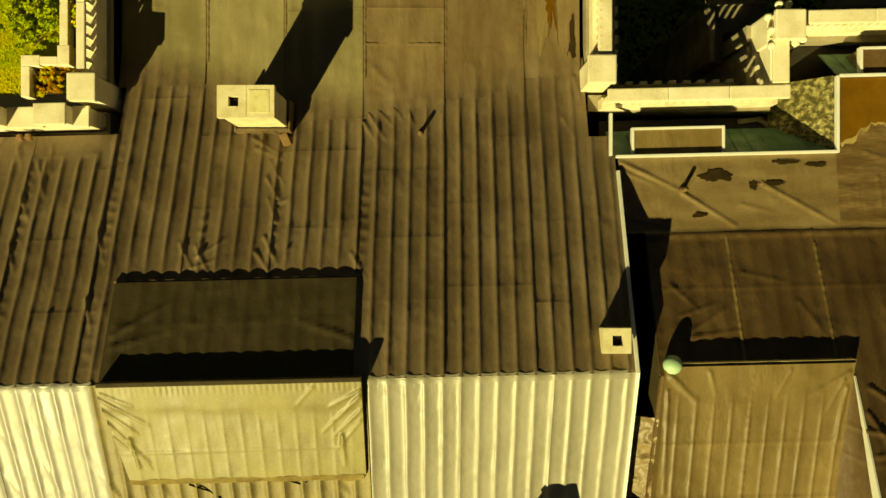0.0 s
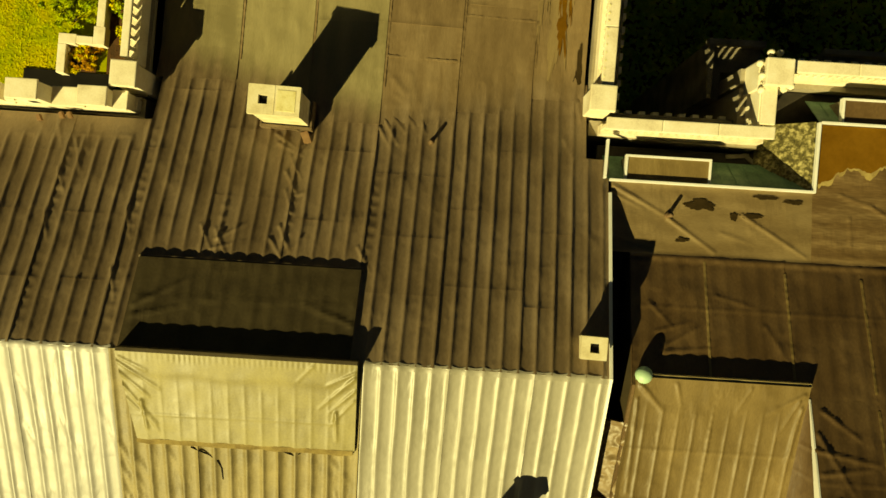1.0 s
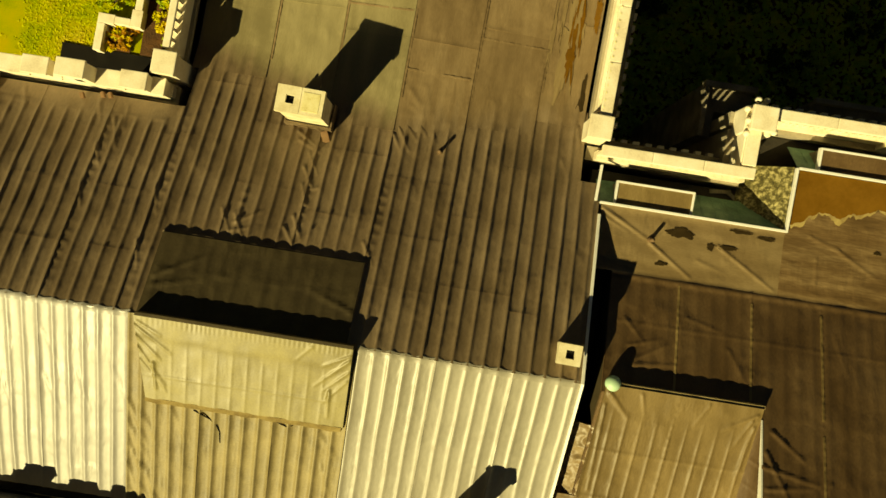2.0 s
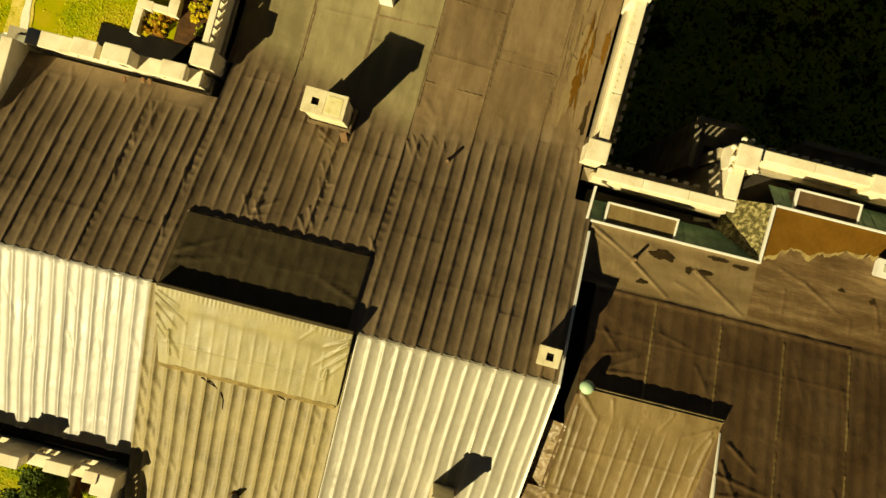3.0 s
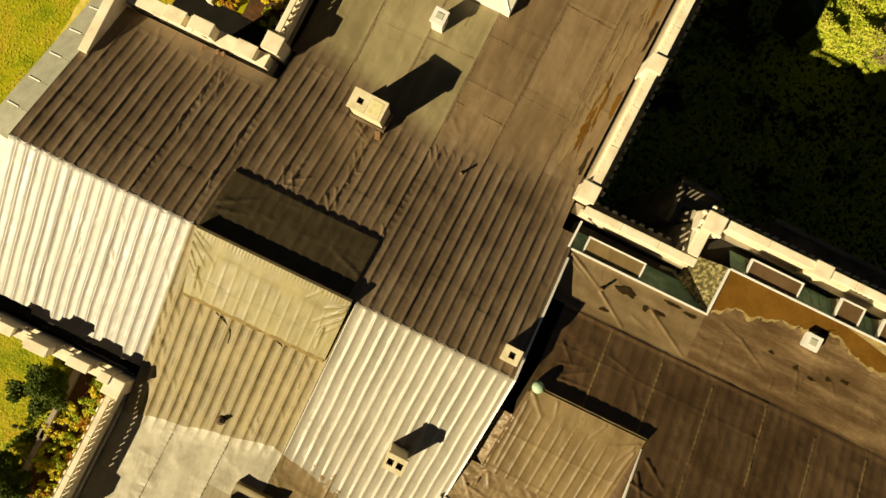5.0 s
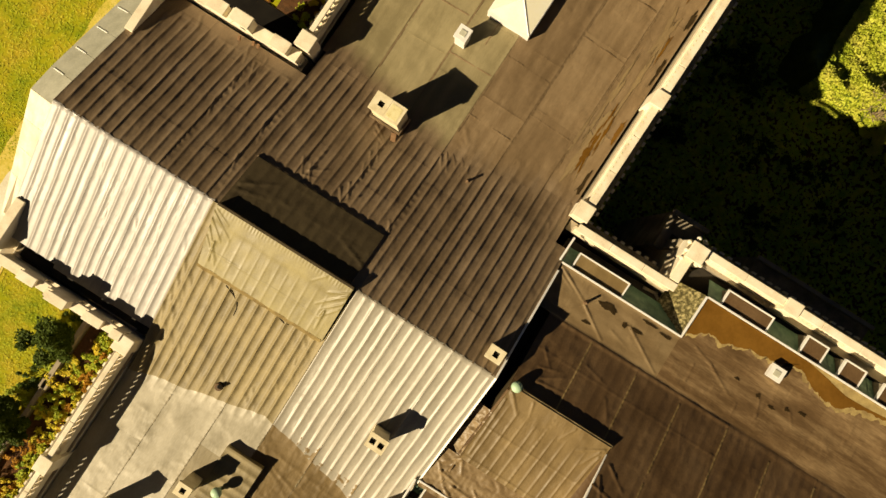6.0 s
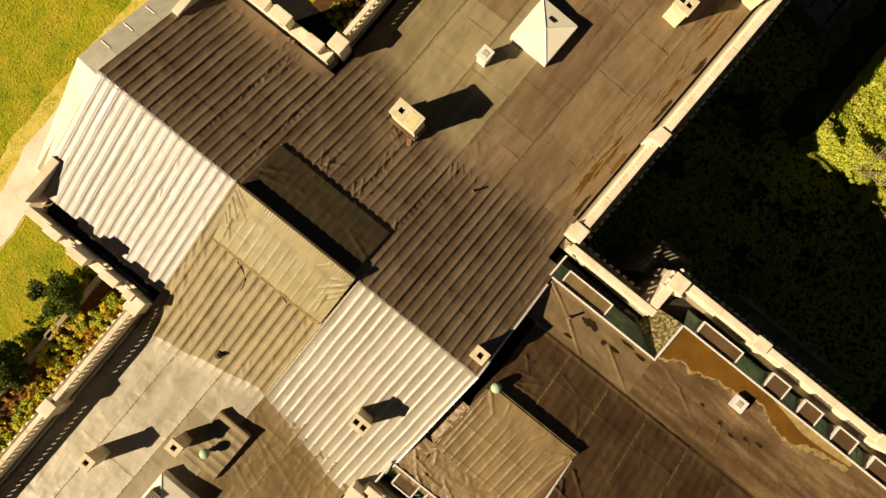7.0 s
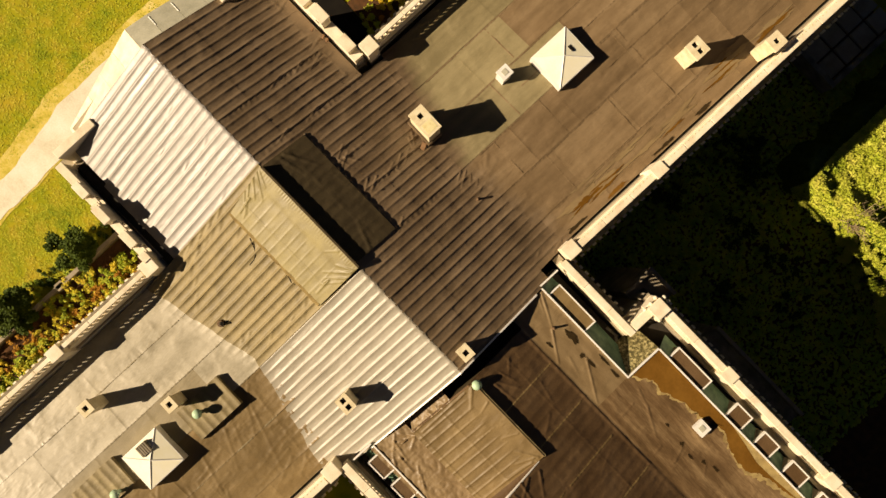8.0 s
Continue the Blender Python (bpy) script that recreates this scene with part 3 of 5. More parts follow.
for x, a, b in ((-7.07, 5.6, 14), (-4.7, 5.2, 15), (-2.34, 4.9, 19), (0.03, 5.2, 22), (2.4, 5.9, 22), (-3.5, 9, 16), (-1.15, 13, 20)):
    stitch(x + 0.05, a, x, b, x, north_wing, WING_B)
for x0, x1, y in ((-2.3, 0.0, 5.9), (-2.3, 0.0, 9.1), (0.05, 2.4, 7.4), (0.05, 2.4, 11.8), (-4.7, -2.4, 7.9), (-7.0, -4.7, 9.8), (-2.3, 2.4, 14.6)):
    stitch(x0, y, x1, y, y, north_wing, WING_B)
for x, a, b in ((-6.62, -22, -12.3), (-4.26, -20, -11.6), (-1.95, -22, -11.6), (0.47, -19, -12.0)):
    stitch(x, a, x, b, x, south_wing, FELT_FLAT)

# dormer straddling the ridge
dormer = thing("roof_dormer", "raised felt-covered dormer lid over the main ridge", "dormer")
PANEL_FOLDS = [(-8.6, -2.2, -7.2, -1.4, 0.06, 0.05), (-8.6, -2.5, -7.0, -2.1, 0.05, 0.04), (-2.4, -2.4, -3.8, -1.9, 0.06, 0.05), (-8.6, -1.95, -2.4, -1.9, 0.04, 0.02)]


def dn(x, y):
    return base_z(x, y) + 0.11 + 0.012 * fold(x * 3, y, 1.5, 3) + 0.016 * (1 - abs(math.sin(math.pi * x / RIB))) + crease(x, y, PANEL_FOLDS)


# matte felt far darker than the slope; colour deepens the north-side shade
sheet("north_panel", -8.75, -2.3, RIDGE_Y + 0.05, -0.84, dn, (0.055, 0.08), FELT_DARK, dormer, "smooth dark felt panel, its north-side shade deepened in the colour", skirt=0.4)
LID_FOLDS = [(-8.7, -3.7, -7.6, -4.5, 0.04, 0.05), (-8.7, -4.0, -7.9, -4.75, 0.035, 0.05), (-8.68, -4.3, -7.75, -5.6, 0.035, 0.05), (-8.66, -4.7, -8.1, -5.3, 0.035, 0.05), (-8.12, -4.9, -8.02, -5.75, 0.04, 0.07), (-8.05, -5.3, -7.7, -5.8, 0.035, 0.04), (-8.6, -3.6, -7.9, -3.95, 0.04, 0.045), (-2.1, -3.65, -2.9, -4.1, 0.04, 0.05), (-2.1, -3.8, -3.1, -4.8, 0.045, 0.05), (-2.1, -4.2, -2.8, -4.9, 0.04, 0.05), (-2.12, -4.5, -2.75, -5.3, 0.035, 0.04), (-2.62, -4.9, -2.58, -5.8, 0.045, 0.06), (-3.3, -3.55, -3.7, -4.0, 0.04, 0.03)]


def ds(x, y):
    t = (RIDGE_Y - y) / 2.65
    end = min(1.0, max(0.0, (x + 8.75) / 1.1)) * min(1.0, max(0.0, (-2.0 - x) / 0.9))
    sag = 0.05 * math.sin(math.pi * min(1.0, t)) * end
    pan = 0.013 * (1 - abs(math.sin(math.pi * x / RIB))) ** 3 * min(1, max(0, t * 3 - 0.5)) * end
    tape = 0.018 * math.exp(-((y + 5.22 - 0.012 * x) / 0.03) ** 2) * end
    gather = 0.010 * math.sin(x * 42 + 3 * fold(x, 0, 1.2, 5)) * math.exp(-((t - 0.05) / 0.05) ** 2) * max(0, 0.4 + fold(x, 0, 0.8, 11))
    lip = -0.04 / (1 + math.exp((0.27 + 0.05 * fold(x, 0, 0.8, 2.0) - t) / 0.02))
    return 15.72 - 1.06 * t - 0.1 * t * t - sag + pan + tape + gather + lip + 0.01 * fold(x * 1.5, y * 1.2, 1.6, 9) + crease(x, y, LID_FOLDS)


# the lid narrows towards its foot on the west side
nx, ny = 190, 60
vs = []
for j in range(ny + 1):
    for i in range(nx + 1):
        t = j / ny
        x = (-8.72 + 0.36 * (1 - t)) + (-2.05 + 8.72 - 0.36 * (1 - t)) * i / nx
        y = -6.12 + (RIDGE_Y - 0.02 + 6.12) * t + 0.03 * (1 - t) * fold(x, 0, 1.3, 4.0)
        vs.append((x, y, ds(x, y)))
w = nx + 1
fs = [(j * w + i, j * w + i + 1, (j + 1) * w + i + 1, (j + 1) * w + i) for j in range(ny) for i in range(nx)]
rim = [i for i in range(nx)] + [j * w + nx for j in range(ny)] + [ny * w + i for i in range(nx, 0, -1)] + [j * w for j in range(ny, 0, -1)]
base, k = len(vs), len(rim)
vs += [vs[i] for i in rim] + [(vs[i][0], vs[i][1], vs[i][2] - 0.5) for i in rim]
fs += [(base + (a + 1) % k, base + a, base + k + a, base + k + (a + 1) % k) for a in range(k)]
south_lid = finish("south_lid", vs, fs, FELT_LID, dormer, "creased olive felt lid", smooth=True)
# same dark felt, so the board's north face is shaded by colour too
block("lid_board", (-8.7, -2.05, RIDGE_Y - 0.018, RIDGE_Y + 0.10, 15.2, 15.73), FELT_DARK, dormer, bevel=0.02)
for line in ([(-6.85, -6.33), (-6.61, -6.4), (-6.3, -6.56), (-6.08, -6.72), (-5.97, -6.97), (-5.94, -7.35)], [(-4.62, -6.19), (-4.32, -6.18), (-4.08, -6.32), (-3.84, -6.38), (-3.65, -6.32)]):
    bm = bmesh.new()
    for (ax, ay), (bx, by) in zip(line, line[1:]):
        tube(bm, (ax, ay, south_z(ax, ay) + 0.022), (bx, by, south_z(bx, by) + 0.022), 0.026, 0.02, 6)
    part("tear", bm, VOID, south_lid, "black torn edge of felt")
sheet("lid_hem", -8.36, -2.1, -6.24, -6.1, lambda x, y: 14.5 + 0.025 * fold(x, y, 2.2, 7.0), (0.06, 0.05), SILT, dormer, "pale torn hem", skirt=0.35, low=lambda x: -6.24 + 0.06 * fold(x, 0, 2.2, 7.0))
block("panel_trim", (-8.8, -2.25, -0.86, -0.78, 14.2, 14.45), FELT, dormer, bevel=0.02)
block("panel_trim", (-2.32, -2.24, -1.6, -0.86, 14.2, 14.45), FELT, dormer, bevel=0.02)

# west gable coping, sloping both ways from its peak
west = thing("gable_coping", "broad stone coping over the west gable, with pale joints", "coping", kind="structure")


def coping_point(yy, inner):
    top = 15.38 - 0.40 * abs(yy + 3.4)
    slant = max(0.0, -3.6 - yy) * 0.10
    return (-16.85 + slant, yy, top) if inner else (-18.7 + slant * 1.2, yy, top - 1.1)


for s in (1, -1):
    y, stop = -3.6, (4.0 if s > 0 else -9.5)
    while (stop - y) * s > 0.05:
        e = y + s * 1.28
        e = stop if (stop - e) * s < 0.4 else e
        vs = []
        for yy in (y + s * 0.006, e - s * 0.006):
            o, i = coping_point(yy, False), coping_point(yy, True)
            vs += [o, i, (i[0], yy, i[2] - 0.7), (o[0], yy, o[2] - 0.5)]
        # greyer stone north of the peak, brighter south: sun and shade sides by colour
        finish("coping_slab", vs, [(0, 1, 5, 4), (1, 2, 6, 5), (2, 3, 7, 6), (3, 0, 4, 7), (0, 3, 2, 1), (4, 5, 6, 7)], SLAB if s > 0 else STONE, west)
        if s > 0:
            o, i = Vector(coping_point(e, False)), Vector(coping_point(e, True))
            p, q = o.lerp(i, 0.12), o.lerp(i, 0.55)
            part("joint", tube(bmesh.new(), p, q, 0.035, 0.03, 6), WHITE, west, "pale mortar joint")
        y = e
wg = thing("wall_gable_west", "plain stone gable wall under the coping", "wall", kind="structure")
prof = [(-9.3, 11.85), (4.0, 11.85), (4.0, 12.0), (-3.6, 14.5), (-9.3, 12.3)]
vs = [(-17.7, y, z) for y, z in prof] + [(-17.2, y, z) for y, z in prof]
finish("gable", vs, [(4, 3, 2, 1, 0), (5, 6, 7, 8, 9)] + [(i, (i + 1) % 5, (i + 1) % 5 + 5, i + 5) for i in range(5)], WALL, wg)
eg = thing("wall_gable_far_east", "plain stone gable wall at the far end of the east wing", "wall", kind="structure")
prof = [(-11.0, 12.25), (4.9, 12.25), (4.9, 13.0), (0.5, 13.3), (-7.4, 16.55), (-11.0, 13.1)]
vs = [(29.1, y, z) for y, z in prof] + [(29.45, y, z) for y, z in prof]
finish("gable", vs, [(5, 4, 3, 2, 1, 0), (6, 7, 8, 9, 10, 11)] + [(i, (i + 1) % 6, (i + 1) % 6 + 6, i + 6) for i in range(6)], WALL, eg)
rod = thing("lightning_rod", "thin bent lightning rod at the west verge", "rod", at=(-16.6, -8.2, 13.0))
bm = bmesh.new()
tube(bm, (0, 0, -0.3), (-0.1, 0.4, 0.5), 0.035, 0.03, 7)
tube(bm, (-0.1, 0.4, 0.5), (-0.25, 0.95, 0.8), 0.03, 0.015, 7)
part("shaft", bm, BARK, rod)

# verges and edge flashings
verge = thing("verge_flashing", "white metal flashing on the roof verge", "flashing", kind="structure")
for s, a, b in ((1, RIDGE_Y, 1.95), (-1, -9.5, RIDGE_Y)):
    n = 14
    vs, fs = [], []
    for i in range(n + 1):
        y = a + (b - a) * i / n
        z = RIDGE_Z - PITCH * abs(y - RIDGE_Y) + 0.13
        vs += [(4.90, y, z), (4.975, y, z + 0.02), (4.975, y, z - 0.3), (4.90, y, z - 0.3)]
    for i in range(n):
        fs += [(i * 4 + k, i * 4 + (k + 1) % 4, i * 4 + 4 + (k + 1) % 4, i * 4 + 4 + k) for k in range(4)]
    fs += [(3, 2, 1, 0), (n * 4, n * 4 + 1, n * 4 + 2, n * 4 + 3)]
    finish("capping", vs, fs, WHITE, verge)
gable_e = thing("wall_gable_east", "tarred gable wall under the verge", "wall", kind="structure")
vs = [(4.94, -9.3, 11.5), (4.94, 2.4, 11.5), (4.94, 2.4, 12.95), (4.94, RIDGE_Y, 15.25), (4.94, -9.3, 12.9)]
vs += [(4.7, y, z) for _, y, z in vs]
finish("gable", vs, [(0, 1, 2, 3, 4), (9, 8, 7, 6, 5)] + [(i, i + 5, (i + 1) % 5 + 5, (i + 1) % 5) for i in range(5)], TAR, gable_e)

# ---- east roof ----
lay_out(0.024, 10.0)
E_Y, E_Z = -3.2, 15.0
EAST_TOP = -7.4


def east_z(x, y):
    d = abs(y - E_Y)
    if x > 10.66 and y < E_Y:
        if y > EAST_TOP:
            return E_Z + 0.40 * d + 0.02 * fold(x, y, 1.1, 12) + 0.01 * abs(fold(x * 1.7, y, 1.3, 15))
        return E_Z + 0.40 * (E_Y - EAST_TOP) - 0.95 * (EAST_TOP - y)
    z = E_Z - 0.40 * d if d < 3.75 else 13.5 - 0.13 * (d - 3.75)
    if d > 5.95:
        z = 13.214 - 0.01 * (d - 5.95)
    return z + 0.02 * fold(x, y, 1.1, 12) + 0.01 * abs(fold(x * 1.7, y, 1.3, 15)) + 0.05 * math.exp(-((d - 3.68) / 0.09) ** 2) * (1 + 0.4 * fold(x * 2, 0, 1, 2))
EAST_FOLDS = [(6.3, -2.3, 7.9, -2.1, 0.04, 0.04), (6.2, -0.9, 6.9, -1.6, 0.04, 0.035), (8.2, -0.6, 9.4, -0.9, 0.04, 0.03), (11.0, -3.6, 12.0, -4.3, 0.045, 0.06), (10.8, -4.2, 11.6, -5.6, 0.045, 0.06), (11.2, -5.8, 12.6, -6.1, 0.045, 0.05), (12.8, -4.8, 12.2, -6.4, 0.045, 0.04), (14.6, -4.2, 15.2, -5.4, 0.05, 0.04), (9.6, -1.4, 10.2, -2.4, 0.04, 0.03), (13.0, -0.4, 13.4, -1.6, 0.04, 0.03), (6.6, -2.1, 7.7, -1.5, 0.05, 0.03), (6.4, -1.7, 7.4, -1.4, 0.04, 0.03), (6.5, -1.2, 7.2, -0.7, 0.05, 0.02), (10.7, -4.6, 12.4, -4.9, 0.05, 0.05), (10.8, -5.2, 12.2, -5.0, 0.05, 0.04), (14.8, -1.0, 15.1, -2.6, 0.05, 0.03), (17.6, -3.4, 17.2, -6.0, 0.06, 0.04)]


def east_rib(x, y):
    d = abs(y - E_Y)
    k = 1 if d < 3.6 or x > 10.66 and y < E_Y else 0
    bay = min(abs(x - v) for v in ex)
    stitch = 0.010 * max(0, math.sin(y * 2 * math.pi / 0.22)) * math.exp(-(bay / 0.06) ** 2)
    cross = 0.012 * math.exp(-((d - 2.2) / 0.04) ** 2)
    return east_z(x, y) + k * (0.02 * (1 - abs(math.sin(math.pi * x / RIB))) + stitch + cross) + crease(x, y, EAST_FOLDS)


east = thing("roof_east_wing", "dark brown felted roof of the east wing", "roof", kind="structure")
ex = [5.65, 7.9, 10.3, 12.6, 15.0, 17.3, 19.6, 22.0, 24.3, 26.6, 29.5]
for a, b in zip(ex, ex[1:]):
    for sgn in (1, -1):
        y0, y1 = (E_Y, E_Y + 3.75) if sgn > 0 else (E_Y - 3.75 if a < 10 else EAST_TOP, E_Y)
        if sgn < 0 and a > 10:
            sheet("felt_sheet", a, b, -11.0, EAST_TOP, east_z, (0.3, 0.3), FELT_EAST, east, skirt=0.1)
        sheet("felt_sheet", a, b, y0, y1, lambda x, y: east_rib(x, y) + 0.004 * (ex.index(a) % 2), (0.06, 0.055 if a < 15 else 0.11), FELT_EAST, east, skirt=0.1, lap=0.009)
for v in ex[1:-2]:
    for y0, y1 in ((E_Y + 0.1, E_Y + 3.7), (E_Y - 3.6 if v < 10.5 else EAST_TOP, E_Y - 0.1)):
        if v < 10.4 and y1 < E_Y:
            continue
        sheet("seam_tape", v - 0.035, v + 0.035, y0 + 0.3 * random.random(), y1 - 0.5 * random.random(), lambda x, y: east_rib(x, y) + 0.016 + 0.012 * fold(x * 3, y, 5.0, v) + 0.01 * abs(fold(x, y * 4, 2.0, v)), (0.03, 0.05), FELT_BROWN, east, "paler crinkled seam tape", skirt=0.02, low=None)
APRON_FOLDS = [(5.0, 2.6, 6.75, 1.7, 0.045, 0.07), (5.1, 2.3, 6.0, 1.9, 0.04, 0.03), (6.75, 1.66, 8.2, 0.7, 0.05, 0.07), (6.75, 1.66, 6.2, 0.9, 0.05, 0.03), (6.75, 1.66, 7.4, 2.3, 0.05, 0.03), (9.0, 1.9, 11.0, 0.7, 0.05, 0.06), (5.2, 1.0, 6.4, 0.7, 0.05, 0.03), (8.4, 1.3, 9.4, 1.0, 0.05, 0.02), (12.0, 2.7, 13.2, 2.3, 0.05, 0.035), (13.0, 2.35, 14.4, 1.6, 0.05, 0.035), (12.3, 2.0, 12.35, 1.1, 0.035, 0.03), (12.35, 1.15, 12.15, 0.85, 0.03, 0.03), (15.6, 2.3, 15.85, 1.5, 0.04, 0.035), (15.85, 1.55, 15.8, 1.0, 0.035, 0.03), (17.0, 2.6, 17.5, 1.9, 0.04, 0.03), (14.8, 1.5, 14.85, 0.9, 0.035, 0.03), (19.0, 2.2, 19.6, 1.7, 0.04, 0.03)]
SOUTH_APRON = [(5.92, -6.95, 5.3, -7.6, 0.05, 0.08), (5.92, -6.95, 5.65, -7.9, 0.045, 0.08), (5.92, -6.95, 6.35, -7.7, 0.05, 0.07), (5.5, -8.0, 6.6, -8.2, 0.06, 0.08), (6.3, -8.35, 7.2, -8.4, 0.06, 0.09), (7.2, -8.0, 8.0, -8.6, 0.05, 0.07), (7.6, -8.2, 8.7, -8.8, 0.06, 0.08), (5.2, -7.7, 5.9, -8.5, 0.05, 0.07), (6.0, -8.6, 6.6, -8.9, 0.05, 0.08)]


def crumple(x, y):
    return crease(x, y, SOUTH_APRON) + 0.07 * abs(fold(x * 1.2, y * 1.6, 1.8, 5.0)) + 0.03 * abs(fold(x, y, 4.5, 6.0))


for sgn in (1, -1):
    for a, b in ((5.0, 11.15), (11.15, 14.6), (14.6, 18.4), (18.4, 22.6), (22.6, 29.5)):
        if sgn < 0 and b > 11.3:
            continue
        b = 10.66 if sgn < 0 else b
        far = 5.95 if b < 11.3 else 8.1
        y0, y1 = (E_Y + 3.75, E_Y + far) if sgn > 0 else (E_Y - far, E_Y - 3.75)
        sheet("felt_apron", a, b, y0, y1, lambda x, y: east_z(x, y) + crease(x, y, APRON_FOLDS) + (crumple(x, y) if y < E_Y else 0.0), (0.05, 0.05) if a < 15 else (0.09, 0.09), FELT_FLOW if b > 11.3 else FELT_APRON, east, skirt=0.25)
gutter = thing("valley_gutter", "dark-lined valley gutter between the two roofs", "gutter", kind="structure")
block("lining", (4.94, 5.75, -9.2, 2.6, 11.8, 12.75), FELT_DARK, gutter)
vs, fs = [], []
for i in range(31):
    y = -7.0 + 7.6 * i / 30
    vs += [(5.62, y, 12.6), (5.66, y, east_rib(5.65, y) + 0.01)]
fs = [(2 * i, 2 * i + 2, 2 * i + 3, 2 * i + 1) for i in range(30)]
finish("upstand", vs, fs, FELT_DARK, gutter)

flap = sheet("felt_flap", 5.08, 5.8, -9.1, -4.4, lambda x, y: east_z(6, y) - 0.35 + 0.5 * (x - 5.1) + 0.1 * fold(x * 1.9, y * 0.9, 1.7, 31) + 0.13 * abs(fold(x * 0.8, y, 3.1, 35)) + 0.05 * abs(fold(x, y, 7.0, 33)), (0.04, 0.04), FELT_APRON, gutter, "loose crumpled felt flap", skirt=0.3)

# lid on the east ridge
lid = thing("roof_hatch", "raised ribbed felt lid on the east ridge", "dormer")
def lz(x, y):
    t = (E_Y - 0.0 - y) / 3.8
    ribs = 0.06 * (1 - abs(math.sin(math.pi * x / RIB))) ** 3 * min(1, max(0, t * 4 - 0.4))
    cross = 0.015 * math.exp(-((y + 5.1) / 0.05) ** 2)
    cross += 0.012 * max(0, math.sin(y * 28)) * math.exp(-((x - 8.05) / 0.05) ** 2) + 0.02 * math.exp(-((y + 6.7) / 0.05) ** 2)
    return 15.08 - 0.95 * t + 0.75 * ribs + cross + 0.014 * fold(x, y, 1.8, 4) + crease(x, y, HATCH_FOLDS)


HATCH_FOLDS = [(5.9, -3.2, 6.6, -3.9, 0.06, 0.06), (10.5, -3.2, 9.6, -3.8, 0.06, 0.06), (10.4, -3.4, 10.0, -4.4, 0.06, 0.06), (6.9, -3.1, 7.1, -3.7, 0.05, 0.04), (9.0, -3.1, 8.7, -3.8, 0.05, 0.04), (10.5, -3.6, 10.4, -5.0, 0.06, 0.06), (5.85, -3.6, 5.95, -6.5, 0.05, 0.06)]
vs, fs = [], []
for i in range(21):
    y = -3.3 - 5.5 * i / 20
    vs += [(10.655, y, 13.0), (10.655, y, max(13.1, east_z(10.7, y) + 0.02)), (10.70, y, max(13.1, east_z(10.7, y) + 0.02))]
for i in range(20):
    fs += [(3 * i, 3 * i + 3, 3 * i + 4, 3 * i + 1), (3 * i + 1, 3 * i + 4, 3 * i + 5, 3 * i + 2)]
finish("side_cheek", vs, fs, WHITE, lid, "white metal cheek beside the lid")
sheet("lid_cover", 5.75, 10.65, -6.9, -2.95, lz, (0.03, 0.05), FELT_BROWN, lid, "ribbed brown felt", skirt=0.45)
block("ridge_board", (5.75, 10.7, -2.98, -2.86, 14.7, 15.09), WOOD, lid, "weathered timber ridge board", bevel=0.015)


# ---- edges, copper slopes and box dormers round the east court ----
lay_out(0.024, 11.0)
def edge_strip(parent, x0, x1, y0, y1, z):
    return block("edge_trim", (x0, x1, y0, y1, z - 0.16, z), WHITE, parent, bevel=0.012)


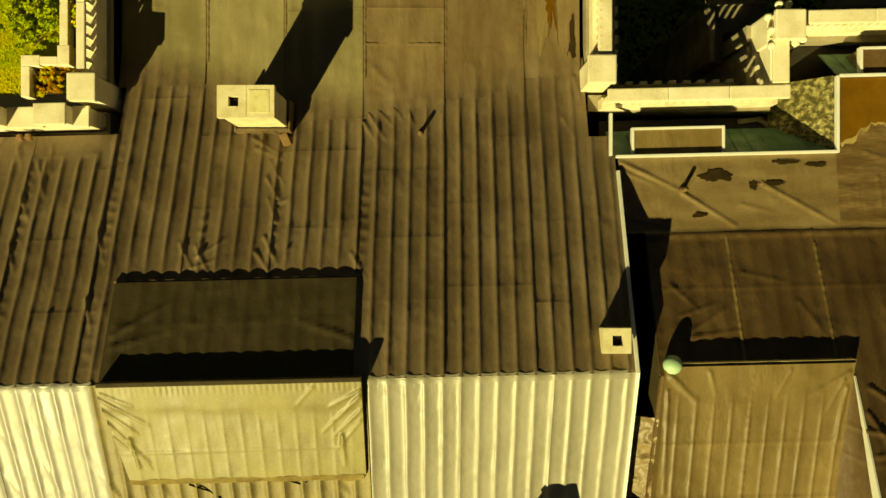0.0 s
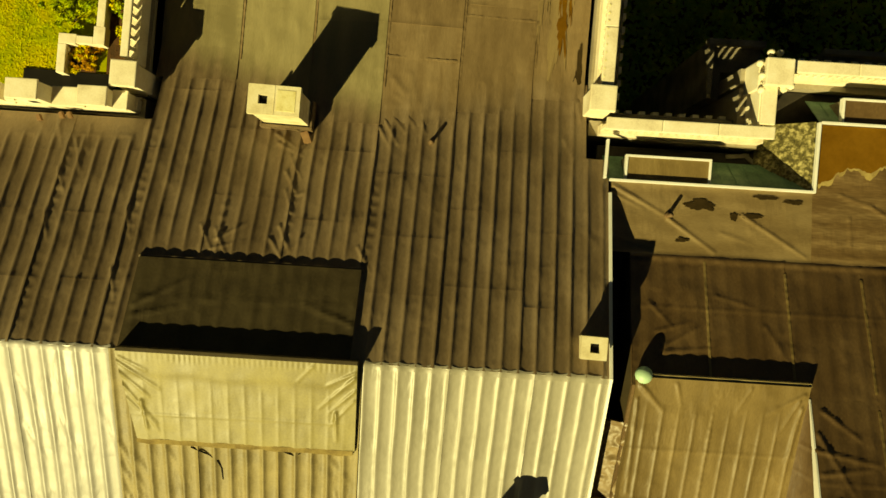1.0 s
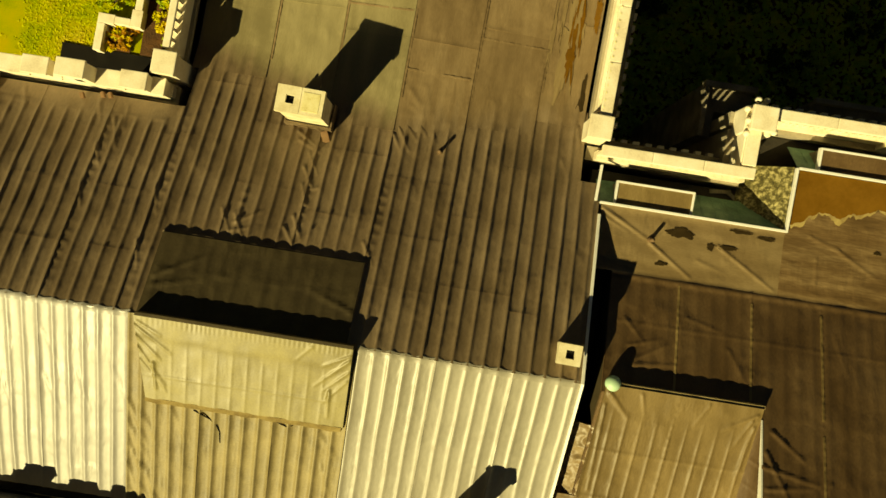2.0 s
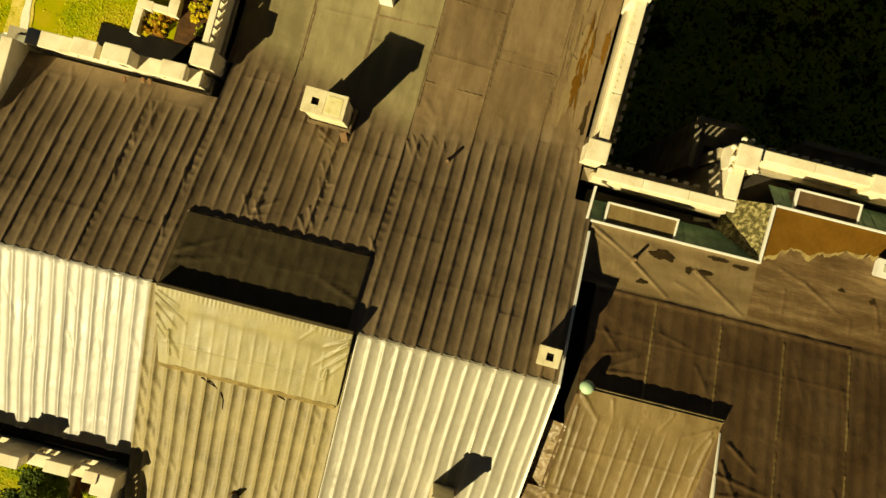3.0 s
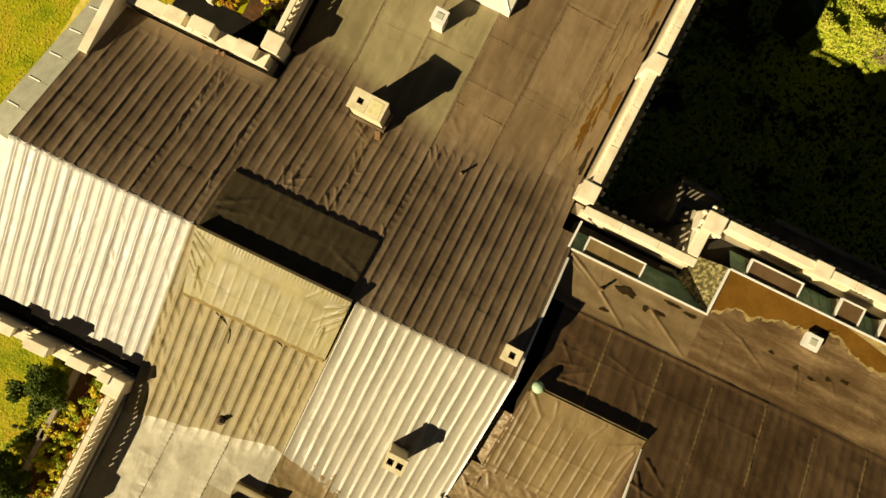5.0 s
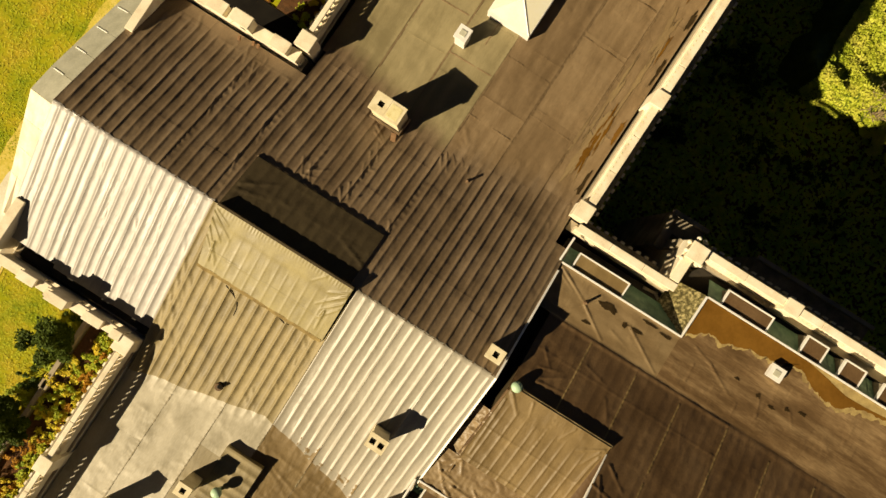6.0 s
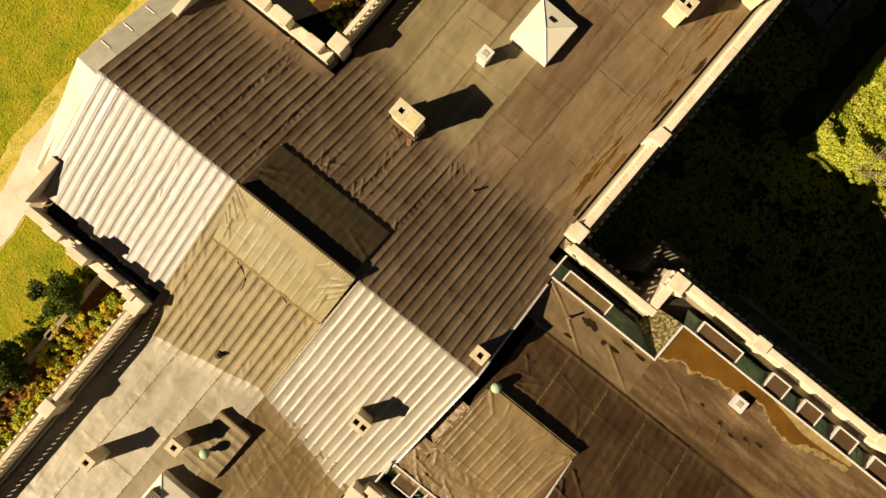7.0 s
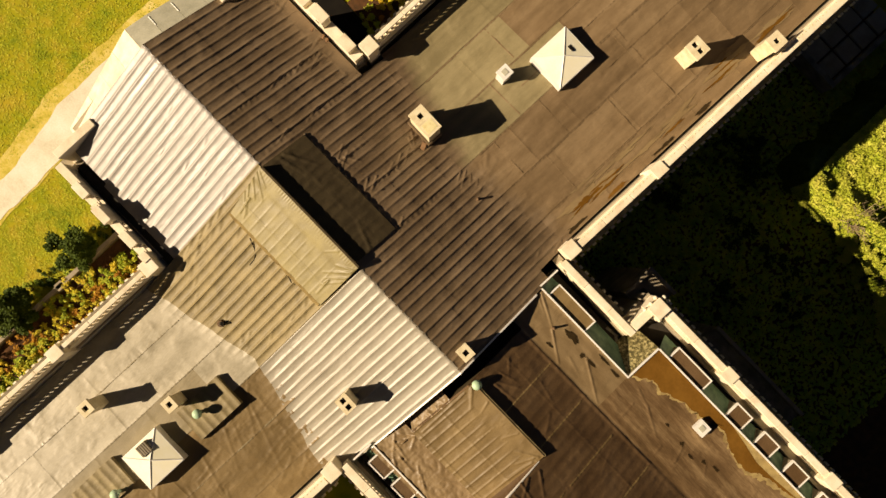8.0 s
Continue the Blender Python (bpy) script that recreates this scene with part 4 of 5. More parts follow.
def court(sgn):
    def Y(v):
        return v if sgn > 0 else -6.12 - v
    def span(a, b):
        return tuple(sorted((Y(a), Y(b))))
    trim = thing("edge_flashing", "white metal edging round the court side of the roof", "flashing", kind="structure")
    edge_strip(trim, 4.9, 11.2, *span(2.72, 2.80), 13.36)
    edge_strip(trim, 11.12, 11.2, *span(2.80, 4.9), 13.36)
    edge_strip(trim, 11.2, 29.5, *span(4.86, 4.94), 13.36)
    edge_strip(trim, 4.72, 4.8, *span(2.8, 4.0), 13.3)
    slope = thing("copper_slope", "green copper sheet slope behind the parapet", "roof", kind="structure")
    for x0, x1, ya, yb in ((4.85, 11.1, 2.80, 3.65), (11.2, 29.5, 4.94, 5.8)):
        n = int((x1 - x0) / 0.42)
        for i in range(n):
            a, b = x0 + (x1 - x0) * i / n, x0 + (x1 - x0) * (i + 1) / n
            vs = [(a, Y(ya), 13.16), (b, Y(ya), 13.16), (b, Y(yb), 12.1), (a, Y(yb), 12.1), (a, Y(ya), 13.2), (a + 0.035, Y(ya), 13.2), (a + 0.035, Y(yb), 12.14), (a, Y(yb), 12.14)]
            finish("copper_sheet", vs, [(0, 1, 2, 3), (4, 5, 6, 7), (5, 1, 2, 6)], COPPER, slope)
    for i in range(5):
        a, b = 2.84 + i * 0.42, 2.84 + (i + 1) * 0.42
        vs = [(9.75, Y(a), 12.0), (9.75, Y(b), 12.0), (11.12, Y(b), 13.16), (11.12, Y(a), 13.16), (9.75, Y(a), 12.05), (9.75, Y(a + 0.04), 12.05), (11.12, Y(a + 0.04), 13.21), (11.12, Y(a), 13.21)]
        finish("copper_sheet", vs, [(0, 1, 2, 3), (4, 5, 6, 7), (5, 1, 2, 6)], COPPER_M, slope, "mottled yellow-green copper sheet")
    floor = thing("parapet_gutter", "dark gutter floor behind the parapet", "gutter", kind="structure")
    block("lining", (4.7, 11.4, *span(2.6, 4.0), 11.6, 11.95), TAR, floor)
    block("lining", (9.7, 29.5, *span(4.0, 6.1), 11.6, 11.9), TAR, floor)
    tops = ((5.36, 6.55, 2.82, 3.6), (7.0, 8.2, 2.82, 3.6), (8.7, 9.9, 2.82, 3.6), (12.0, 14.2, 4.96, 5.7)) if sgn < 0 else ((5.36, 8.0, 2.82, 3.58), (11.85, 14.25, 4.96, 5.72), (15.95, 17.05, 4.96, 5.88), (17.95, 19.05, 4.96, 5.86), (20.0, 21.2, 4.96, 5.86), (22.2, 24.4, 4.96, 5.8), (25.2, 26.3, 4.96, 5.86))
    for a, b, y0, y1 in tops:
        d = thing("box_dormer", "flat felt-topped box dormer edged in white metal", "dormer", "box dormers behind the parapets")
        ya, yb = span(y0, y1)
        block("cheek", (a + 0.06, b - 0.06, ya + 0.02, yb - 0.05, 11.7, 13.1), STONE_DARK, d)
        block("flat_top", (a + 0.07, b - 0.07, ya + 0.02, yb - 0.06, 13.1, 13.2), FELT_EAST if sgn < 0 or a > 11 else FELT_BROWN, d)
        out = (yb - 0.07, yb) if sgn > 0 else (ya, ya + 0.07)
        block("rim", (a, b, *out, 13.04, 13.25), WHITE, d, bevel=0.01)
        block("rim", (a, a + 0.07, ya, yb - 0.07 if sgn > 0 else yb, 13.04, 13.25), WHITE, d, bevel=0.01)
        block("rim", (b - 0.07, b, ya, yb - 0.07 if sgn > 0 else yb, 13.04, 13.25), WHITE, d, bevel=0.01)


court(1)
court(-1)


# ---- parapets ----
lay_out(0.024, 8.0)
def parapet(label, x0, x1, y0, y1, zb=12.0, zt=13.6, out="", pierce=True, piers=(), broad=False):
    """A stone parapet along x or y: plinth, pierced band, coping, outer cornice with dentils."""
    p = thing("parapet", label, "parapet", kind="structure")
    along_x = (x1 - x0) > (y1 - y0)
    L = (x1 - x0) if along_x else (y1 - y0)

    def dims(a, b, lo, hi, z0, z1):
        if along_x:
            return (x0 + a, x0 + b, y0 + lo, y1 - hi, z0, z1)
        return (x0 + lo, x1 - hi, y0 + a, y0 + b, z0, z1)

    W = (y1 - y0) if along_x else (x1 - x0)
    k = W / 2 - 0.15
    gap = 0.82 if broad else 0.64
    inner, outer = (0.11, 0.03) if broad else (W / 2 - 0.12, W / 2 - 0.12)
    if out in "nw" and out and broad and not along_x:
        inner, outer = outer, inner
    block("footing", dims(0, L, 0.12 if broad else 0.0, 0.0, zb - 0.5, zb + 0.12), STONE, p, bevel=0.03)
    if broad and out == "e":
        for i in range(int(L / 0.24)):
            a = 0.1 + 0.24 * i
            block("stud", dims(a, a + 0.055, 0.16, W - 0.21, zt - 0.02, zt + 0.02), CAP, p)
    block("plinth", dims(0, L, k, k, zb + 0.12, zt - gap), STONE, p)
    n = max(1, round(L / (0.24 if broad else 0.33)))
    if pierce:
        for i in range(n):
            a = L * i / n
            block("upright", dims(a, a + 0.1, W / 2 - 0.05, W / 2 - 0.05, zt - gap - 0.002, zt - 0.12), STONE, p)
    else:
        block("band", dims(0, L, 0.08, 0.08, zt - gap - 0.002, zt - 0.12), STONE, p)
    m = max(1, round(L / 1.9))
    for i in range(m):
        block("coping_stone", dims(L * i / m + 0.005, L * (i + 1) / m - 0.005, inner, outer, zt - 0.12, zt + 0.012 * random.random()), STONE, p, bevel=0.03)
    if out:
        o = {"n": (0, 0, y1, y1 + 0.42), "s": (0, 0, y0 - 0.42, y0), "e": (x1, x1 + 0.42, 0, 0), "w": (x0 - 0.42, x0, 0, 0)}[out]
        cd = (x0, x1, o[2], o[3]) if out in "ns" else (o[0], o[1], y0, y1)
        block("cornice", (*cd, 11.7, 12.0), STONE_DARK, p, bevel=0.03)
        for i in range(int(L / 0.44)):
            a = 0.1 + i * 0.44
            c = {"n": (x0 + a, x0 + a + 0.2, o[2] + 0.1, o[3] + 0.16), "s": (x0 + a, x0 + a + 0.2, o[2] - 0.16, o[3] - 0.1), "e": (o[0] + 0.1, o[1] + 0.16, y0 + a, y0 + a + 0.2), "w": (o[0] - 0.16, o[1] - 0.1, y0 + a, y0 + a + 0.2)}[out]
            block("dentil", (*c, 11.45, 11.7), STONE, p)
    for a in piers:
        block("pier", dims(a - 0.38, a + 0.38, -0.07, -0.07, zb - 0.3, zt + 0.12), STONE, p, bevel=0.03)
    return p


def corner_block(label, cx, cy, half, zt, cap=0.0):
    c = thing("corner_pier", label, "pier")
    block("shaft", (cx - half, cx + half, cy - half, cy + half, 11.6, zt - 0.18), STONE, c, bevel=0.02)
    block("cap", (cx - half - 0.06, cx + half + 0.06, cy - half - 0.06, cy + half + 0.06, zt - 0.18, zt), STONE, c, bevel=0.04)
    if cap:
        block("finial", (cx - half * 0.5, cx + half * 0.5, cy - half * 0.5, cy + half * 0.5, zt, zt + cap), STONE, c, bevel=0.05, taper=0.08)
    return c


LBL = "cream weathered stone parapet with pierced band"
lay_out(0.024, 8.0)
parapet(LBL, 4.22, 4.75, 5.4, 33.5, out="e", piers=(5.7, 20.5), broad=True)
parapet(LBL, 4.6, 9.7, 4.06, 4.58, out="n", broad=True)
parapet(LBL, 9.1, 9.7, 4.6, 5.9, pierce=False, broad=True)
parapet(LBL, 10.1, 30, 6.12, 6.64, out="n", piers=(4.4, 11.8, 16.0), broad=True)
# both bays get dark stone, which puts the court shade into their colour
bay = thing("corner_bay", "lower stone bay top at the court corner, darkened for the court shade", "bay")
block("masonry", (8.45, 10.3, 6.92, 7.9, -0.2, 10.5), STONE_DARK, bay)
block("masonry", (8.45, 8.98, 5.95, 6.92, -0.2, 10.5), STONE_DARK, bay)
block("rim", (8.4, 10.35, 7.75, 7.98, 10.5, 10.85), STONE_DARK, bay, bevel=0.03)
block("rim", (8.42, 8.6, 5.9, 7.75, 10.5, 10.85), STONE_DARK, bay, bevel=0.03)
bay = thing("bay_roof", "low stone-edged bay roof below the parapet", "bay")
block("masonry", (15.0, 22.3, 6.92, 9.4, -0.2, 5.3), STONE_DARK, bay)
block("rim", (14.9, 22.4, 9.22, 9.46, 5.3, 5.6), WALL, bay, bevel=0.03)
parapet(LBL, 4.22, 4.75, -33.5, -11.8, out="e", piers=(8.0,), broad=True)
parapet(LBL, 4.6, 9.7, -11.0, -10.4, out="s", broad=True)
parapet(LBL, 9.1, 9.7, -12.3, -11.0, pierce=False)
parapet(LBL, 10.1, 30, -13.05, -12.45, out="s", piers=(4.4, 11.8))
lay_out(0.0)
parapet(LBL, -10.38, -9.85, 5.0, 33.5, out="w", piers=(8.0, 16.0))
parapet(LBL, -9.6, -9.07, -33.5, -11.6, out="w", piers=(8.0, 16.0))
for x, y in ((4.42, 5.0), (4.42, -11.4), (-10.05, 4.5), (-9.35, -11.15)):
    corner_block("square stone pier at the parapet corner", x, y, 0.34, 13.72)
for x, y in ((9.6, 6.2), (9.6, -12.6)):
    pier = corner_block("square stone pier with knobbed cap at the parapet corner", x, y, 0.36, 13.85)
    for k, (dx, dy) in enumerate(((-0.62, 0.3), (-0.58, -0.1), (-0.5, -0.5), (-0.3, 0.62), (0.1, 0.66), (0.55, -0.35), (0.6, 0.3))):
        bm = bmesh.new()
        bmesh.ops.create_icosphere(bm, subdivisions=2, radius=0.11, matrix=Matrix.Translation((x + dx * 0.8, y + (dy if y > 0 else -dy), 13.5 + 0.12 * (k % 2))) @ Matrix.Diagonal((1, 1, 1.3, 1)))
        part("knob", bm, STONE, pier, smooth=True)
    block("neck", (x - 0.46, x + 0.46, y - 0.46, y + 0.46, 12.2, 13.4), STONE, pier, bevel=0.05)


lay_out(0.024, -13.0)


def stepped_gable(label, x0, x1, y0, y1, steps, solid=False):
    """A parapet along x whose top goes up and down in steps."""
    g = thing("stepped_parapet", label, "parapet", kind="structure")
    block("footing", (x0, x1, y0, y1, 11.6, 12.3), STONE, g, bevel=0.03)
    block("plinth", (x0, x1, (y0 + y1) / 2 - 0.17, (y0 + y1) / 2 + 0.17, 12.3, 12.6), STONE, g)
    ym = (y0 + y1) / 2
    thick = 0.25 if solid else 0.17
    for a, b, z in steps:
        open_work = 13.42 < z < 13.6 and not solid
        n = max(1, round((b - a) / 0.42))
        for i in range(n + 1 if open_work else 0):
            c = a + (b - a - 0.13) * i / n
            block("upright", (c, c + 0.13, ym - 0.06, ym + 0.06, 12.6, 13.12), STONE, g)
        block("merlon", (a, b, ym - thick, ym + thick, 13.1 if open_work else 12.298 if solid else 12.598, z - 0.1), STONE, g)
        block("coping_stone", (a - 0.03, b + 0.03, ym - thick - 0.05, ym + thick + 0.05, z - 0.1, z), STONE, g, bevel=0.025)
        if z > 14.1:
            c = (a + b) / 2
            # black block paints the dark of the hole
            block("opening", (c - 0.13, c + 0.13, ym - thick - 0.004, ym - thick + 0.1, 13.3, 13.62), VOID, g, "dark square opening in the raised centre")
    return g


stepped_gable("stepped stone parapet with raised centre", -16.5, -10.0, 3.38, 4.0, [(-16.5, -14.56, 13.3), (-14.55, -13.73, 13.8), (-13.72, -13.46, 13.3), (-13.45, -13.21, 13.8), (-13.2, -12.31, 14.25), (-12.3, -11.31, 13.35), (-11.3, -10.47, 13.8), (-10.46, -10.05, 13.3)], True)
stepped_gable("stepped stone parapet with raised centre", -16.3, -9.6, -11.32, -10.7, [(-16.3, -14.91, 13.4), (-14.9, -14.07, 13.75), (-14.06, -13.46, 13.45), (-13.45, -13.21, 13.8), (-13.2, -12.26, 14.15), (-12.25, -11.51, 13.45), (-11.5, -10.61, 13.75), (-10.6, -10.06, 13.45), (-10.05, -9.6, 13.8)])
parapet(LBL, -17.05, -16.5, 0.65, 3.38, zt=13.95, pierce=False, broad=True)
parapet(LBL, -16.95, -16.35, -10.7, -8.2, zt=13.75, pierce=False, broad=True)
gut = thing("gutter_south_west", "dark gutter behind the south-west parapets", "gutter", kind="structure")
block("lining", (-16.0, -9.0, -10.72, -9.9, 11.8, 12.3), TAR, gut)


# ---- chimneys ----
lay_out(0.0)
def chimney(name, cx, cy, w, d, zb, zt, flues, label, mat=RENDER, turn=0):
    c = thing(name, label, "chimney", "chimneys on the roofs", at=(cx, cy, 0), turn=turn)
    hole = 0.13
    block("shaft", (-w / 2 + 0.05, w / 2 - 0.05, -d / 2 + 0.05, d / 2 - 0.05, zb, zt - 0.2), mat, c, bevel=0.02)
    bm = bmesh.new()
    xs = sorted([-w / 2, w / 2] + [v for f in flues for v in (f - hole, f + hole)])
    for i in range(len(xs) - 1):
        if i % 2 == 0:
            box(bm, xs[i], xs[i + 1], -d / 2, d / 2, zt - 0.2, zt)
        else:
            box(bm, xs[i], xs[i + 1], -d / 2, -hole, zt - 0.2, zt)
            box(bm, xs[i], xs[i + 1], hole, d / 2, zt - 0.2, zt)
    crown = part("crown", bm, mat, c, "mortared crown slab")
    for f in flues:
        block("flue", (f - hole + 0.004, f + hole - 0.004, -hole + 0.004, hole - 0.004, zt - 0.21, zt - 0.13), VOID, crown, "sooty flue opening")
    return c


main_chimney = chimney("chimney", -5.16, 3.86, 1.5, 0.85, 12.3, 14.9, [-0.32], "cream rendered chimney with one open flue and one capped")
block("cap", (0.08, 0.62, -0.3, 0.3, 14.885, 14.912), CAP, main_chimney, "yellowed mortar cap over the closed flue", bevel=0.008)
crown_pad = bmesh.new()
for dx0, dx1, dy0, dy1 in ((-0.79, 0.79, -0.50, -0.42), (-0.80, -0.74, -0.5, 0.4), (0.74, 0.80, -0.5, 0.4)):
    n = 26
    for i in range(n):
        a, b = dx0 + (dx1 - dx0) * i / n, dx0 + (dx1 - dx0) * (i + 1) / n
        c, d = (dy0, dy1) if dx1 - dx0 > 1 else (dy0 + (dy1 - dy0) * i / n, dy0 + (dy1 - dy0) * (i + 1) / n)
        if dx1 - dx0 < 1:
            a, b = dx0, dx1
        o = 0.05 * fold(i * 0.37, dx0, 1.0, 3.0)
        box(crown_pad, a + o * 0.4, b + o * 0.4, c - abs(o), d, 12.4, 13.15 + 0.8 * o, taper=0.004)
part("flashing", crown_pad, FELT, main_chimney, "crumpled felt flashing round the chimney foot")
block("strap", (-0.015, 0.02, -0.42, 0.42, 14.89, 14.91), RENDER, main_chimney, bevel=0.006)
chimney("chimney", 4.37, -2.31, 0.72, 0.64, 14.0, 15.65, [0.02], "small square cream chimney near the verge")
chimney("chimney", 2.31, -8.2, 0.86, 0.66, 12.6, 15.3, [-0.2, 0.2], "twin-flue cream chimney on the bright slope")
chimney("chimney", 1.29, 16.4, 0.95, 0.85, 11.9, 14.25, [-0.2, 0.2], "twin-flue cream chimney on the flat roof")
chimney("chimney", 3.72, 19.6, 0.8, 0.8, 11.8, 14.15, [0.0], "single-flue stone chimney built beside the parapet")
chimney("chimney", -3.52, -14.85, 0.7, 0.6, 12.0, 14.15, [0.0], "square chimney beside the roof hatch")
chimney("chimney", -6.2, -18.05, 0.68, 0.66, 11.8, 14.05, [0.0], "square chimney with clay pots on the south wing")
chimney("chimney", -4.42, 8.65, 0.62, 0.66, 12.0, 13.65, [], "small white square vent shaft", mat=WHITE)
chimney("chimney", 15.5, 3.72, 0.68, 0.64, 13.0, 13.6, [], "low cream vent box beside the puddle", mat=WHITE)
# grey plate added on each vent box in place of its square recess
for x, y, z in ((-4.42, 8.65, 13.65), (15.5, 3.72, 13.6)):
    recess_plate = thing("vent_recess", "small grey plate standing in for the recess in a white vent box", "cover", at=(x, y, z))
    block("plate", (-0.15, 0.15, -0.14, 0.14, -0.01, 0.03), SLAB, recess_plate, bevel=0.008)
for x, y, z in ((-4.55, 3.15, 12.75), (-12.2, 3.2, 12.8), (-11.95, 3.22, 12.8), (-12.86, 3.05, 12.85), (-6.6, -18.75, 12.2), (-6.45, -18.7, 12.2)):
    br = thing("loose_brick", "loose clay brick lying on the roof felt", "brick", at=(x, y, z), turn=25)
    h = 0.2 if x > -10 else 0.1
    block("body", (-0.6 * h, 0.6 * h, -h, h, 0, 0.16), CLAY, br, bevel=0.015)


# ---- pyramid skylights ----
def skylight(cx, cy, half, hy, zb, rise, label, louvre):
    s = thing("skylight", label, "skylight", "pyramid skylights", at=(cx, cy, 0))
    block("kerb", (-half, half, -hy, hy, zb - 0.9, zb), WHITE, s, bevel=0.01)
    for k in range(4):
        a = math.pi / 4 + k * math.pi / 2
        rx, ry = half * math.sqrt(2) * 0.97, hy * math.sqrt(2) * 0.97
        p, q = (rx * math.cos(a), ry * math.sin(a), zb + 0.004), (rx * math.cos(a + math.pi / 2), ry * math.sin(a + math.pi / 2), zb + 0.004)
        pane = finish("pane", [p, q, (0, 0, zb + rise), (p[0], p[1], zb - 0.02), (q[0], q[1], zb - 0.02), (0, 0, zb + rise - 0.04)], [(0, 1, 2), (3, 5, 4), (0, 3, 4, 1)], GLASS_W, s, "milky sloping glazing")
        bm = bmesh.new()
        tube(bm, p, (0, 0, zb + rise + 0.01), 0.03, 0.03, 6)
        part("hip_bar", bm, WHITE, pane)
    z = zb + rise * 0.45
    if louvre:
        for i in range(5):
            y = -0.12 + 0.12 * i
            block("louvre_slat", (-half * 0.86, -half * 0.3, y - 0.045, y + 0.045, z - 0.1 + 0.03 * (i % 2), z + 0.2), STONE_DARK, s, "grey louvre slat", bevel=0.01)
        return s
    vs = [(-0.22, half * 0.45, z + 0.14), (0.12, half * 0.45, z + 0.14), (0.12, half * 0.62, z + 0.02), (-0.22, half * 0.62, z + 0.02)]
    vs += [(x, y, zz - 0.2) for x, y, zz in vs]
    finish("vent_flap", vs, [(0, 1, 2, 3), (0, 4, 5, 1), (1, 5, 6, 2), (2, 6, 7, 3), (3, 7, 4, 0), (7, 6, 5, 4)], TAR, s, "dark opening vent flap")
    return s


skylight(-3.02, 11.46, 1.1, 1.2, 13.15, 0.36, "bright pyramid skylight of milky glass on the flat roof", False)
skylight(-2.18, -17.68, 1.1, 1.14, 13.15, 0.34, "bright oblong hipped skylight with grey louvre on the south wing", True)


# ---- ball vents, pipes, hatch ----
def ball_vent(x, y, z, label):
    b = thing("ball_vent", label, "vent", "green ball vents", at=(x, y, 0))
    bm = bmesh.new()
    bmesh.ops.create_uvsphere(bm, u_segments=20, v_segments=12, radius=0.25, matrix=Matrix.Translation((0, 0, z)) @ Matrix.Diagonal((1, 1, 0.85, 1)))
    part("ball", bm, COPPER_L, b, smooth=True)
    part("stem", tube(bmesh.new(), (0, 0, z - 1.4), (0, 0, z - 0.15), 0.09, 0.09), COPPER_L, b)
    part("collar", tube(bmesh.new(), (0, 0, z - 0.34), (0, 0, z - 0.24), 0.15, 0.13), COPPER_L, b)


ball_vent(5.95, -3.0, 15.06, "pale green copper ball vent on the east ridge")
ball_vent(-2.31, -14.45, 13.35, "pale green copper ball vent on the hatch roof")
ball_vent(-2.14, -20.2, 13.35, "pale green copper ball vent on the south wing")


def pipe(x, y, z, h, lean, label):
    p = thing("vent_pipe", label, "pipe", at=(x, y, z))
    part("tube", tube(bmesh.new(), (0, 0, -0.2), (lean, 0, h), 0.06, 0.06), RUST, p, smooth=True)
    part("collar", tube(bmesh.new(), (0, 0, -0.05), (0, 0, 0.08), 0.13, 0.08), RUST, p)


pipe(-0.65, 3.35, 12.75, 0.32, 0.0, "short rusty vent pipe with a flared collar")
pipe(6.75, 1.66, 13.35, 0.4, 0.0, "short rusty vent pipe on the creased apron")
hatch = thing("hatch_roof", "small ribbed felt roof of a hatch on the south wing", "dormer")
def hz(x, y):
    return 12.72 + 0.18 * (y + 15.4) / 2.8 + 0.04 * (1 - abs(math.sin(math.pi * y / 0.47)))
sheet("cover", -3.1, -1.2, -15.4, -12.6, hz, (0.2, 0.06), FELT_OLD, hatch, "ribbed brown felt", skirt=0.55)


hatch = thing("hatch_roof", "second small ribbed felt roof beside the skylight", "dormer")
sheet("cover", -3.7, -1.9, -22.2, -19.4, lambda x, y: hz(x, y + 6.6) - 0.1, (0.2, 0.06), FELT_OLD, hatch, "ribbed brown felt", skirt=0.5)
stub = thing("vent_stub", "small dark iron vent stub at the slope foot", "vent", at=(-4.94, -10.68, 12.7))
part("hood", tube(bmesh.new(), (0, 0, -0.1), (0.1, 0.12, 0.28), 0.13, 0.1), TAR, stub)
part("flange", tube(bmesh.new(), (0, 0, -0.02), (0, 0, 0.06), 0.2, 0.16), RUST, stub)


# ---- standing water ----
lay_out(0.024, 11.0)
def blob(name, cx, cy, rx, ry, seed, z, mat, label, category, ragged=0.45):
    n = 72
    vs, fs = [(cx, cy, z(cx, cy))], []
    for ring in (0.5, 1.0):
        for i in range(n):
            a = 2 * math.pi * i / n
            r = 1 + ragged * noise.fractal(Vector((math.cos(a) * 1.7, math.sin(a) * 1.7, seed)), 0.8, 2.1, 4) if ring == 1 else 1
            x, y = cx + rx * ring * r * math.cos(a), cy + ry * ring * r * math.sin(a)
            vs.append((x, y, z(x, y)))
    for i in range(n):
        j = (i + 1) % n
        fs += [(0, 1 + i, 1 + j), (1 + i, 1 + n + i, 1 + n + j, 1 + j)]
    return tagged(finish(name, vs, fs, mat), label, category)


